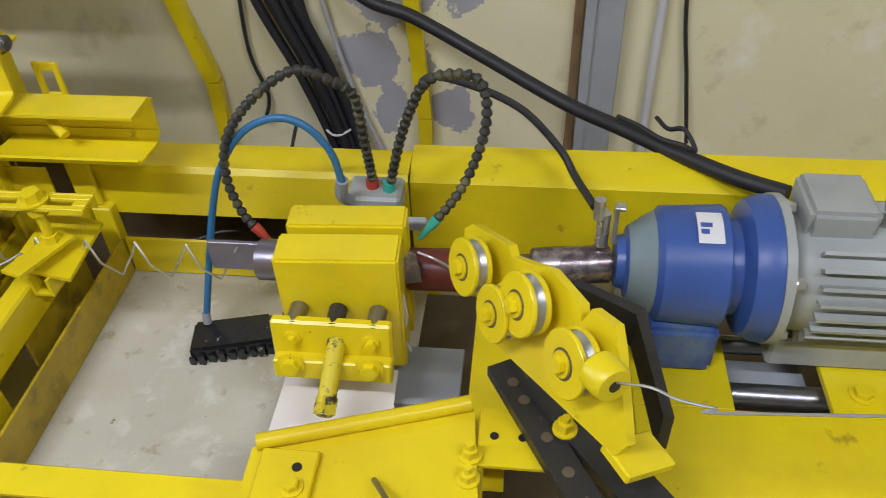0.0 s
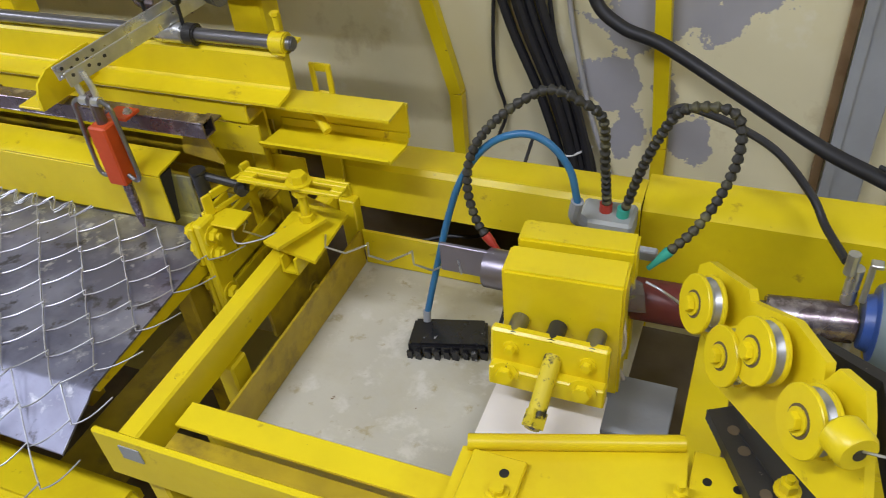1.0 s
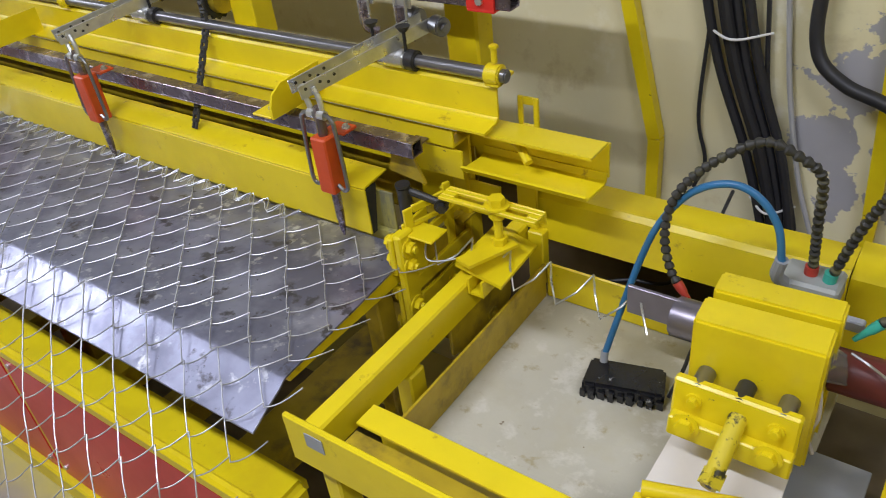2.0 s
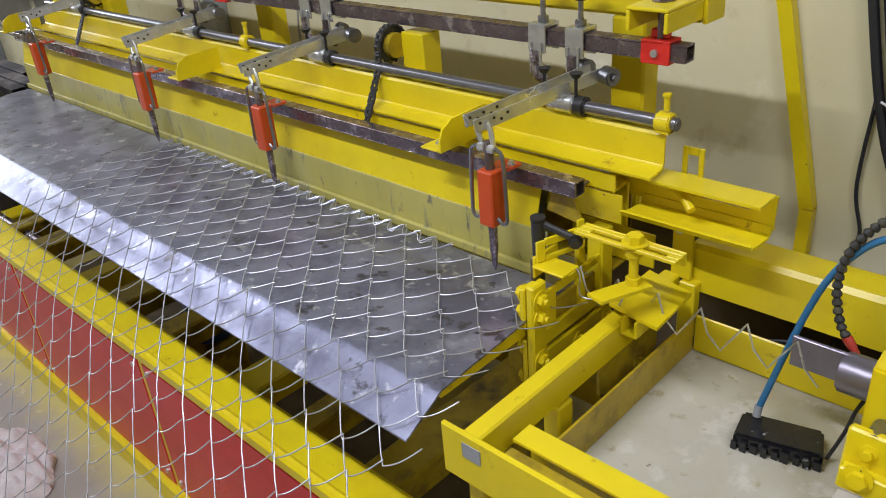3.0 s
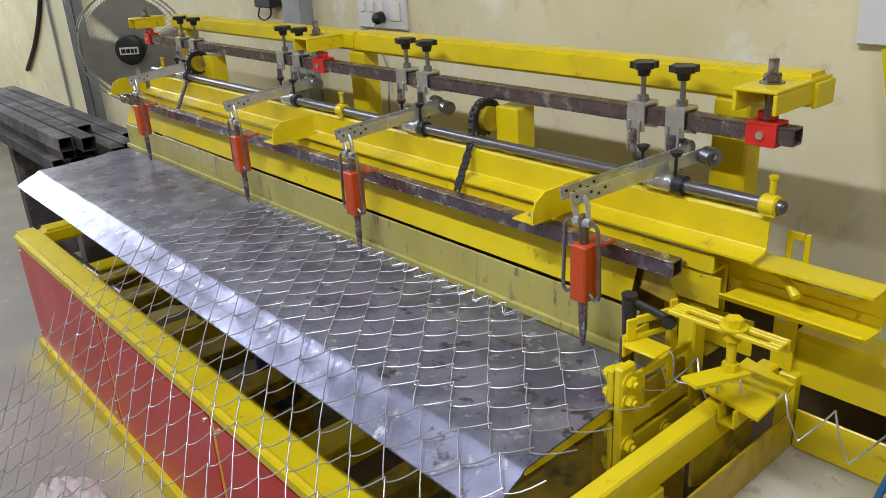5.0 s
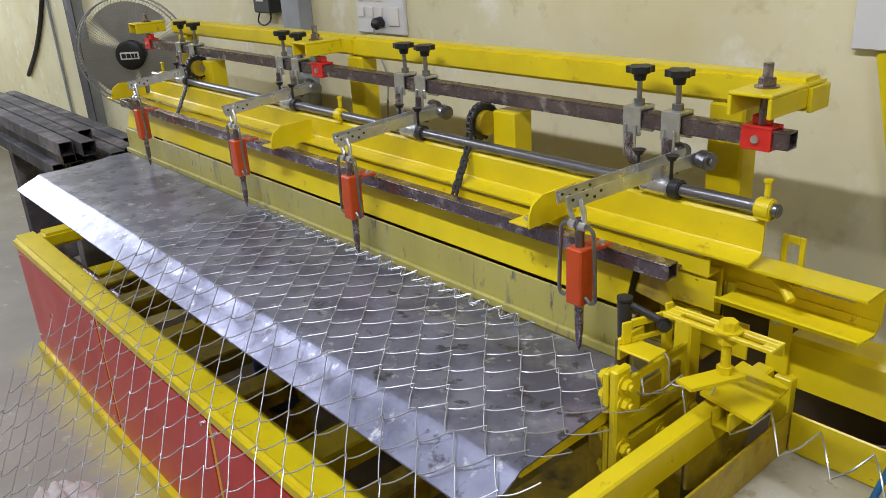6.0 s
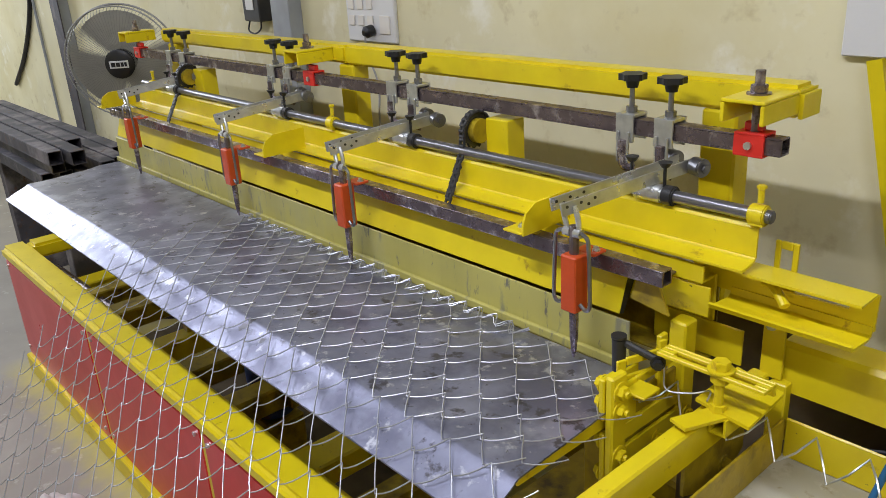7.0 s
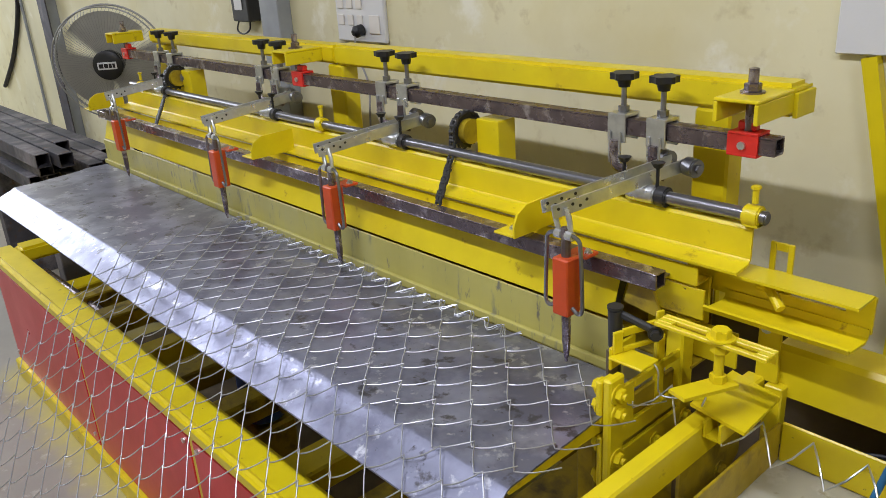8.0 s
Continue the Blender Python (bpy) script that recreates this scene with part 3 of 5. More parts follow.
# ---- needle pickers ----
def picker(xn, xa, xc1, xc2, first):
    """A needle in its orange block, its twin-strip arm over the shaft and two knob clamps on the upper bar."""
    p = thing("needle_picker", "orange needle holder with zinc arm and wire loops", "needle holder", "needle pickers")
    bm = B()
    box(bm, xn - 0.015, xn + 0.015, -0.016, 0.016, 0.787, 0.880, 0.0025)
    hold = part("needle_block", bm, ORANGE, p, "orange painted steel block")
    part("fixing_plate", box(B(), xn - 0.014, xn + 0.024, 0.0165, 0.047, 0.874, 0.879, 0.001), ORANGE, hold)
    part("fixing_bolt", nut(B(), (xn + 0.016, 0.032, 0.879), (0, 0, 1), 0.0045, 0.005), GALV, hold)
    bm = B()
    tube(bm, [(xn, 0, 0.925), (xn, 0, 0.79), (xn, 0, 0.74), (xn, 0, 0.715), (xn, 0, 0.703)], 0.006, 10, [0.0075, 0.0075, 0.0068, 0.0045, 0.0018])
    part("needle", bm, STEEL, p, "dark tapered steel needle")
    for s in (-1, 1):
        bm = B()
        xs_ = xn + s * 0.032
        tube(bm, spline([(xn + s * 0.008, -0.004, 0.918), (xs_ - s * 0.004, -0.006, 0.912), (xs_, -0.006, 0.89), (xs_ + s * 0.003, -0.006, 0.82), (xs_ + s * 0.002, -0.006, 0.80), (xs_ - s * 0.006, -0.006, 0.795), (xn + s * 0.016, -0.006, 0.802)], 6), 0.0032, 8)
        part("wire_loop", bm, ROD, p)
        bm = B()
        tube(bm, spline([(xn + s * 0.012 - 0.012, 0.0, 0.955), (xn + s * 0.013 - 0.006, 0.0, 0.935), (xn + s * 0.010, -0.002, 0.914)], 5), 0.0042, 8)
        rod(bm, (xn + s * 0.010 - 0.006, -0.004, 0.915), (xn + s * 0.010 + 0.006, -0.004, 0.915), 0.007, n=10)
        part("link_eye", bm, GALV, p)
    a = Vector((xn - 0.026, -0.012, 0.950))
    b = Vector((xa, 0.205, 0.985))
    d = (b - a).normalized()
    side = d.cross(Vector((0, 0, 1))).normalized()
    arm = None
    for s in (-1, 1):
        bm = B()
        L = (b - a).length
        box(bm, -0.0015, 0.0015, 0, L, -0.0105, 0.0105, 0.0008)
        at = Matrix.Translation(a + side * s * 0.016) @ d.to_track_quat("Y", "Z").to_matrix().to_4x4()
        bm.transform(at)
        strip = part("arm_strip", bm, GALV, p, "zinc plated steel strip")
        for k in range(5):
            bm = rod(B(), (-0.0020, 0.010 + 0.012 * k, 0.003 * (-1) ** k), (0.0020, 0.010 + 0.012 * k, 0.003 * (-1) ** k), 0.0026, n=8)
            bm.transform(at)
            part("hole", bm, BLACKSTEEL, strip)
        bm = B()
        e = b + side * s * 0.02
        rod(bm, e, e + side * s * 0.024, 0.0145, n=20, bev=0.002)
        nut(bm, e + side * s * 0.024, side * s, 0.007, 0.005, False)
        part("roller", bm, ROD, strip, "turned steel roller")
    # sleeve on the shaft with two wing screws
    t = (0.140 - a.y) / d.y
    c = a + d * t
    bm = B()
    rod(bm, (c.x - 0.02, 0.140, 0.950), (c.x + 0.03, 0.140, 0.950), 0.0145, n=20, bev=0.002)
    sl = part("sleeve", bm, GALV, p)
    part("sleeve_ring", rod(B(), (c.x + 0.031, 0.140, 0.950), (c.x + 0.050, 0.140, 0.950), 0.0155, n=20, bev=0.002), BLACKSTEEL, p)
    for dx in (-0.03, 0.03):
        bm = B()
        rod(bm, (c.x + dx, 0.140, 0.962), (c.x + dx, 0.140, 0.995), 0.0028, n=8)
        rod(bm, (c.x + dx, 0.140, 0.993), (c.x + dx, 0.140, 1.001), 0.006, 0.011, n=10)
        part("wing_screw", bm, BLACK, sl)
    for xc in (xc1, xc2):
        cl = thing("knob_clamp", "zinc clamp with black star knob on the square bar", "clamp", "knob clamps")
        bm = B()
        box(bm, xc - 0.017, xc + 0.017, 0.190, 0.1945, 1.006, 1.052, 0.001)
        box(bm, xc - 0.017, xc + 0.017, 0.2255, 0.230, 1.006, 1.052, 0.001)
        box(bm, xc - 0.017, xc + 0.017, 0.195, 0.225, 1.046, 1.052, 0.001)
        box(bm, xc - 0.012, xc - 0.008, 0.185, 0.1895, 0.972, 1.024, 0.001)
        box(bm, xc + 0.008, xc + 0.012, 0.185, 0.1895, 0.972, 1.024, 0.001)
        part("clamp_body", bm, GALV, cl)
        bm = B()
        rod(bm, (xc, 0.21, 1.0525), (xc, 0.21, 1.098), 0.0045, n=10)
        rod(bm, (xc, 0.21, 1.0525), (xc, 0.21, 1.062), 0.009, n=6)
        part("stem", bm, ROD, cl)
        star = [(math.cos(math.pi * k / 12) * (0.023 if (k // 2) % 2 else 0.019), math.sin(math.pi * k / 12) * (0.023 if (k // 2) % 2 else 0.019)) for k in range(24)]
        bm = B()
        slab(bm, star, 0.010, pose(xc, 0.21, 1.115))
        rod(bm, (xc, 0.21, 1.092), (xc, 0.21, 1.106), 0.009, 0.012, n=14)
        part("star_knob", bm, BLACK, cl)
        bm = B()
        tube(bm, spline([(xc, 0.186, 1.01), (xc, 0.186, 0.985), (xc + 0.004, 0.187, 0.968), (xc + 0.018, 0.195, 0.962)], 5), 0.0075, 8)
        nut(bm, (xc, 0.184, 0.992), (0, -1, 0), 0.005, 0.004, False)
        part("finger", bm, STEEL, cl, "bent dark steel finger")
    return p


picker(0.004, 0.058, -0.049, 0.024, True)
picker(-0.600, -0.548, -0.663, -0.592, False)
picker(-1.095, -1.045, -1.178, -1.098, False)
picker(-1.730, -1.68, -1.818, -1.720, False)


def guide_wing(x):
    """A bent guide sheet on the ledge: upright web with a rounded nose on a foot."""
    w = thing("guide_wing", "yellow bent sheet guide fixed on the ledge", "guide", "guide wings")
    out = [(0.0, 0.0), (0.0, 0.020), (0.008, 0.038), (0.03, 0.05), (0.115, 0.052), (0.115, 0.0)]
    bm = B()
    slab(bm, out, 0.004, Matrix(((0, 0, 1, x), (1, 0, 0, 0.006), (0, 1, 0, 0.879), (0, 0, 0, 1))))
    part("web", bm, YELLOW, w)
    part("foot", box(B(), x - 0.045, x - 0.004, 0.004, 0.12, 0.880, 0.884, 0.001), YELLOW, w)
    part("screw", nut(B(), (x - 0.025, 0.03, 0.884), (0, 0, 1), 0.005, 0.004), GALV, w)


for x in (-0.105, -0.93, -1.98):
    guide_wing(x)


# ---- cutter beside the table: stand that shuttles, head that chops ----
stand = thing("cutter_stand", "yellow bolted plate stand of the wire cutter", "cutter stand")
bm = B()
box(bm, 0.1335, 0.1475, -0.092, -0.058, 0.560, 0.758, 0.003)
box(bm, 0.1235, 0.133, -0.094, -0.062, 0.685, 0.752, 0.002)
part("front_post", bm, YELLOW, stand)
bm = B()
box(bm, 0.124, 0.1325, -0.092, -0.055, 0.560, 0.662, 0.002)
part("backing_strip", bm, YELLOW, stand)
bm = B()
box(bm, 0.140, 0.147, -0.0575, 0.112, 0.592, 0.634, 0.0015)
box(bm, 0.136, 0.143, -0.0575, 0.112, 0.640, 0.668, 0.0015)
part("side_plate", bm, YELLOW, stand)
part("slot_plate", box(B(), 0.128, 0.1345, -0.0575, 0.10, 0.60, 0.700, 0.0015), YELLOW_DIRTY_SHADED, stand)
bm = B()
box(bm, 0.138, 0.144, -0.0575, -0.030, 0.6685, 0.735, 0.0015)
box(bm, 0.138, 0.144, -0.0295, 0.095, 0.720, 0.735, 0.0015)
part("upper_plate", bm, YELLOW, stand)
part("rear_post", box(B(), 0.118, 0.1475, 0.085, 0.118, 0.60, 0.775, 0.003), YELLOW, stand)
part("guide_strip", box(B(), 0.129, 0.1375, 0.035, 0.055, 0.648, 0.772, 0.002), YELLOW, stand)
for z in (0.733, 0.703, 0.628):
    part("bolt", nut(B(), (0.1475, -0.076, z), (1, 0, 0), 0.0105, 0.009, stud=0.007), YELLOW, stand)
for z in (0.738, 0.708, 0.645, 0.590):
    part("bolt", nut(B(), (0.1235, -0.080, z), (-1, 0, 0), 0.0095, 0.009), YELLOW, stand)
for y, z in ((0.02, 0.612), (0.10, 0.618)):
    part("bolt", nut(B(), (0.147, y, z), (1, 0, 0), 0.008, 0.008), YELLOW, stand)

head = thing("wire_cutter", "yellow cutter head with black stop pipe and slotted arm", "wire cutter")
bm = B()
rod(bm, (0.107, -0.022, 0.772), (0.105, -0.022, 0.832), 0.0105, n=18, bev=0.002)
rod(bm, (0.105, -0.022, 0.832), (0.105, -0.022, 0.836), 0.0115, n=18)
rod(bm, (0.108, -0.024, 0.725), (0.107, -0.022, 0.772), 0.0085, n=12)
part("stop_pipe", bm, BLACKSTEEL, head, "worn black steel stop pipe")
bm = B()
rod(bm, (0.112, -0.018, 0.824), (0.172, -0.007, 0.808), 0.006, n=10)
nut(bm, (0.166, -0.014, 0.810), (0.6, -0.8, 0), 0.0075, 0.010)
part("link_bolt", bm, BLACKSTEEL, head, "black bolt and link")
bm = B()
box(bm, 0.118, 0.123, -0.055, 0.005, 0.752, 0.788, 0.002)
box(bm, 0.1235, 0.178, -0.062, -0.022, 0.774, 0.778, 0.001)
part("yoke", bm, YELLOW, head)
bm = B()
box(bm, 0.136, 0.141, -0.055, -0.040, 0.7785, 0.812, 0.001)
box(bm, 0.136, 0.141, 0.018, 0.030, 0.7785, 0.826, 0.001)
box(bm, 0.136, 0.141, -0.0395, 0.0175, 0.802, 0.814, 0.001)
box(bm, 0.136, 0.141, -0.0395, 0.0175, 0.7785, 0.786, 0.001)
bm.transform(Matrix.Translation((0.14, -0.01, 0.79)) @ pose(0, 0, 0, 0, 0, -18) @ Matrix.Translation((-0.14, 0.01, -0.79)))
part("slotted_tab", bm, YELLOW, head)
part("blade_guide", box(B(), 0.112, 0.1175, -0.052, -0.030, 0.728, 0.782, 0.001), SCALE, head)
bm = B()
for y0, y1 in ((-0.022, -0.014), (-0.002, 0.006)):
    box(bm, 0.168, 0.326, y0, y1, 0.826, 0.832, 0.001)
box(bm, 0.168, 0.19, -0.0138, -0.0022, 0.826, 0.832, 0.001)
box(bm, 0.308, 0.326, -0.0138, -0.0022, 0.826, 0.832, 0.001)
box(bm, 0.168, 0.326, 0.0062, 0.0102, 0.812, 0.832, 0.001)
part("slotted_arm", bm, YELLOW, head)
bm = B()
rod(bm, (0.258, -0.008, 0.768), (0.258, -0.008, 0.845), 0.0065, n=12)
nut(bm, (0.258, -0.008, 0.832), (0, 0, 1), 0.0125, 0.012)
rod(bm, (0.258, -0.008, 0.814), (0.258, -0.008, 0.8255), 0.0125, n=6)
rod(bm, (0.258, -0.008, 0.770), (0.258, -0.008, 0.780), 0.011, n=6)
part("adjusting_bolt", bm, YELLOW, head)
bm = B()
slab(bm, [(0.222, -0.066), (0.250, -0.074), (0.283, 0.002), (0.255, 0.014)], 0.005, pose(0, 0, 0.7695))
part("foot_plate", bm, YELLOW, head)
bm = B()
slab(bm, [(0.222, -0.004), (0.309, -0.020), (0.303, 0.088), (0.220, 0.112)], 0.005, pose(0, 0, 0.722))
pt = solid("landing_plate", bm, YELLOW, "yellow flat landing plate under the wire spiral", "plate")
bm = B()
box(bm, 0.252, 0.256, -0.02, 0.10, 0.690, 0.7165)
box(bm, 0.274, 0.278, -0.02, 0.10, 0.690, 0.7165)
box(bm, 0.2565, 0.2735, -0.02, 0.10, 0.690, 0.694)
tagged(part("channel", bm, YELLOW, pt), "")

# ---- deck frame for the winding unit ----
deck = thing("winding_deck_frame", "yellow welded deck frame of the spiral winding unit", "machine frame")
part("side_member", box(B(), 0.222, 0.250, -0.328, 0.155, 0.652, 0.705, 0.003), YELLOW, deck)
# Darker yellow here is both grime and the shade on this side face.
part("tray_side", box(B(), 0.282, 0.2865, -0.258, 0.140, 0.584, 0.648, 0.001), YELLOW_DIRTY_SHADED, deck, "stained yellow side strip with shade painted in")
part("gusset", slab(B(), [(-0.06, 0.6515), (0.10, 0.6515), (0.10, 0.600), (0.04, 0.560), (-0.06, 0.60)], 0.005, Matrix(((0, 0, 1, 0.245), (1, 0, 0, 0), (0, 1, 0, 0), (0, 0, 0, 1)))), YELLOW_DIRTY_SHADED, deck)
part("bolt", nut(B(), (0.245, 0.045, 0.60), (1, 0, 0), 0.009, 0.009), YELLOW_DIRTY_SHADED, deck)
front = part("front_plate", box(B(), 0.205, 1.02, -0.342, -0.334, 0.645, 0.722, 0.002), YELLOW, deck)
part("square_hole", box(B(), 0.240, 0.268, -0.3435, -0.3422, 0.688, 0.710), GREYPAINT, front, "grey square opening")
part("front_angle", sweep_x(B(), [(-0.295, 0.700), (-0.262, 0.700), (-0.260, 0.697), (-0.260, 0.58)], 0.278, 0.62, 0.004), YELLOW, deck)
part("front_web", box(B(), 0.277, 1.02, -0.333, -0.297, 0.64, 0.69), YELLOW_DIRTY_SHADED, deck)
for x, y in ((0.226, -0.325), (0.95, -0.325), (0.222, -0.165)):
    part("leg", box(B(), x, x + 0.028, y, y + 0.034, FLOOR + 0.002, 0.6445, 0.003), YELLOW, deck)
bm = B()
sweep_x(bm, [(0.163, 0.680), (0.163, 0.752), (0.167, 0.757), (0.222, 0.757)], 0.262, 0.70, 0.005)
part("back_channel", bm, YELLOW, deck)
part("back_channel", sweep_x(B(), [(0.172, 0.600), (0.172, 0.745), (0.190, 0.757), (0.228, 0.763), (0.228, 0.72)], 0.701, 1.75, 0.005), YELLOW, deck)
part("recess_plate", box(B(), 0.06, 0.70, 0.232, 0.238, 0.30, 0.74), SCALE, deck, "dark rusty plate in the recess")
part("tray_back", box(B(), 0.287, 0.575, 0.140, 0.145, 0.584, 0.650, 0.002), YELLOW, deck)
part("corner_plate", box(B(), 0.254, 0.281, 0.142, 0.162, 0.60, 0.699, 0.002), YELLOW, deck)
part("deck_sheet", box(B(), 0.99, 1.75, -0.333, -0.075, 0.612, 0.622, 0.001), YELLOW, deck)
part("deck_sheet", box(B(), 1.215, 1.75, -0.0745, 0.17, 0.612, 0.622, 0.001), YELLOW, deck)
part("deck_sheet", box(B(), 0.99, 1.105, -0.0745, 0.17, 0.612, 0.622, 0.001), YELLOW, deck)
part("deck_sheet", box(B(), 0.826, 0.989, -0.333, -0.216, 0.612, 0.622, 0.001), YELLOW, deck)
part("side_sheet", box(B(), 0.800, 0.845, -0.215, 0.165, 0.640, 0.646, 0.001), YELLOW, deck)
part("under_pan", box(B(), 0.30, 1.70, -0.29, 0.20, 0.50, 0.508), SCALE, deck, "dark oily pan under the deck")
for y, r in ((0.055, 0.012), (-0.027, 0.015)):
    part("tie_rod", rod(B(), (1.10, y, 0.590), (1.23, y, 0.590), r, n=18), ROD, deck, "bright steel tie rod")
part("bed_channel", box(B(), 1.106, 1.214, -0.012, 0.040, 0.560, 0.578, 0.002), GREYPAINT, deck, "grey steel channel between the rods")
for x, y in ((1.243, 0.04), (1.254, -0.042)):
    part("bolt", nut(B(), (x, y, 0.622), (0, 0, 1), 0.011, 0.007), YELLOW, deck)

board = thing("drip_board", "stained white plastic drip board in the deck", "board")
bm = B()
box(bm, 0.280, 0.722, -0.255, 0.150, 0.575, 0.583, 0.002)
part("sheet", bm, TRAY, board)
bm = B()
slab(bm, [(0.575, -0.215), (0.752, -0.178), (0.715, -0.11), (0.712, -0.10), (0.71, -0.05), (0.575, -0.06)], 0.004, pose(0, 0, 0.625))
solid("spacer_sheet", bm, TRAY_CLEAN, "clean white plastic spacer sheet under the head", "sheet")

solid("base_plate", box(B(), 0.686, 0.786, -0.080, 0.012, 0.592, 0.600, 0.001), GREYPAINT, "bare grey steel base plate beside the winding head", "plate")

# raised front box with tube edge
fb = thing("front_guard_box", "yellow sloping guard box with a tube along its top", "guard")
bm = B()
slab(bm, [(0.598, -0.232), (0.812, -0.168), (0.826, -0.30), (0.600, -0.30)], 0.006, pose(0, 0, 0.716))
part("top_sheet", bm, YELLOW, fb)
bm = B()
tube(bm, [(0.603, -0.230, 0.722), (0.808, -0.166, 0.722)], 0.0085, 12)
part("edge_tube", bm, YELLOW, fb)
part("front_sheet", box(B(), 0.600, 0.826, -0.3335, -0.300, 0.690, 0.7155, 0.002), YELLOW, fb)
part("bolt_plate", box(B(), 0.612, 0.668, -0.296, -0.236, 0.7165, 0.724, 0.0015), YELLOW, fb)
part("bolt", nut(B(), (0.650, -0.278, 0.724), (0, 0, 1), 0.008, 0.008), YELLOW, fb)
part("hole", rod(B(), (0.650, -0.256, 0.7236), (0.650, -0.256, 0.7248), 0.005, n=12), BLACK, fb)
part("loose_rod", rod(B(), (0.725, -0.262, 0.722), (0.745, -0.296, 0.745), 0.0028, n=8), ROD, fb)
bm = B()
box(bm, 0.818, 0.896, -0.231, -0.163, 0.706, 0.712, 0.001)
box(bm, 0.818, 0.824, -0.231, -0.163, 0.646, 0.7055, 0.001)
part("angle_bracket", bm, YELLOW, fb)
for x in (0.834, 0.862):
    part("hole", rod(B(), (x, -0.197, 0.7115), (x, -0.197, 0.7128), 0.0045, n=12), BLACK, fb)
for y in (-0.232, -0.258):
    part("bolt", nut(B(), (0.812, y + 0.008, 0.716), (0, 0, 1), 0.008, 0.010, stud=0.01), YELLOW, fb)

# ---- winding head ----
wh = thing("winding_head_block", "thick yellow split steel block of the winding head", "winding head")
HEAD = Matrix.Translation((0.649, 0.002, 0)) @ pose(0, 0, 0, 0, 0, 3) @ Matrix.Translation((-0.645, 0, 0))
bm = B()
box(bm, 0.575, 0.714, -0.050, -0.002, 0.625, 0.799, 0.003, seg=2)
bm.transform(HEAD)
part("front_block", bm, YELLOW, wh)
bm = box(B(), 0.580, 0.717, 0.006, 0.046, 0.625, 0.802, 0.003, seg=2)
bm.transform(HEAD)
part("back_block", bm, YELLOW, wh)
bm = box(B(), 0.582, 0.712, -0.0018, 0.0058, 0.63, 0.785)
bm.transform(HEAD)
part("split_gap", bm, BLACK, wh)
wh_m = Matrix.Translation((0.0, 0.014, 0.008)) @ Matrix.Translation((0.645, -0.095, 0.70)) @ pose(0, 0, 0, -8, 0, 0) @ Matrix.Translation((-0.645, 0.095, -0.70))
bm = B()
box(bm, 0.578, 0.715, -0.104, -0.090, 0.672, 0.731, 0.003)
box(bm, 0.582, 0.716, -0.122, -0.1045, 0.664, 0.690, 0.002)
bm.transform(wh_m)
cp = part("clamp_plate", bm, YELLOW, wh)
for x in (0.603, 0.692):
    for z, y, r in ((0.708, -0.104, 0.0065), (0.685, -0.122, 0.011)):
        bm = nut(B(), (x, y, z), (0, -1, 0), r, 0.008)
        bm.transform(wh_m)
        part("bolt", bm, YELLOW, cp)
for x in (0.604, 0.649, 0.695):
    bm = B()
    rod(bm, (x, -0.086, 0.729), (x, -0.050, 0.729), 0.0105, n=20, bev=0.002)
    part("bearing_roller", bm, ROD if x != 0.649 else BLACKSTEEL, wh)
bm = B()
rod(bm, (0.652, -0.085, 0.714), (0.650, -0.152, 0.684), 0.0105, n=18)
part("stub_shaft", bm, OVERSPRAY, wh, "yellow overspray on a black stub shaft")
bm = B()
rod(bm, (0.6505, -0.145, 0.6875), (0.6495, -0.162, 0.6798), 0.0125, n=4)
rod(bm, (0.6495, -0.162, 0.6798), (0.6494, -0.1635, 0.6792), 0.0088, n=16)
part("shaft_end", bm, OVERSPRAY, wh)
bm = B()
box(bm, 0.470, 0.545, 0.028, 0.034, 0.706, 0.750, 0.001)
part("former_blade", bm, PURPLE, wh, "flat grey steel former blade")
bm = B()
rod(bm, (0.532, 0.03, 0.724), (0.574, 0.03, 0.724), 0.026, n=20, bev=0.003)
part("former_sleeve", bm, PURPLE, wh)
bm = B()
rod(bm, (0.716, 0.03, 0.720), (0.800, 0.03, 0.722), 0.026, n=22, bev=0.003)
part("coupling", bm, RUST, wh, "dark red oily coupling")
bm = B()
rod(bm, (0.800, 0.03, 0.722), (0.865, 0.04, 0.724), 0.016, n=18)
rod(bm, (0.865, 0.04, 0.724), (0.958, 0.05, 0.726), 0.023, n=22, bev=0.002)
part("drive_shaft", bm, STEEL, wh)

# ---- gear motor ----
gm = thing("gear_motor", "blue gearbox with a grey finned electric motor", "gear motor")
AX = (0.045, 0.735)
bm = B()
lathe(bm, [(0, 0.030), (0.08, 0.033), (0.10, 0.042), (0.34, 0.060), (0.40, 0.068), (0.98, 0.072), (1, 0.070)], (0.962, AX[0], AX[1]), (1.082, AX[0], AX[1]), 40)
gb = part("gearbox", bm, BLUE, gm)
bm = B()
lathe(bm, [(0, 0.0435), (0.1, 0.045), (0.95, 0.0615), (1, 0.060)], (0.975, AX[0], AX[1]), (1.004, AX[0], AX[1]), 40)
part("nose_cone", bm, BLUEGREY, gb, "dusty grey-blue cone")
bm = B()
box(bm, 1.000, 1.084, -0.022, 0.112, 0.6225, 0.690, 0.006, seg=2)
part("foot", bm, BLUE, gm)
bm = B()
lathe(bm, [(0, 0.056), (0.3, 0.056), (0.45, 0.078), (0.75, 0.086), (1, 0.086)], (1.082, AX[0], AX[1]), (1.132, AX[0], AX[1]), 40)
part("adapter_flange", bm, BLUE, gm)
bm = B()
lathe(bm, [(0, 0.088), (0.5, 0.088), (0.52, 0.064), (1, 0.062)], (1.132, AX[0], AX[1]), (1.152, AX[0], AX[1]), 40)
part("motor_flange", bm, MOTORGREY, gm)
bm = B()
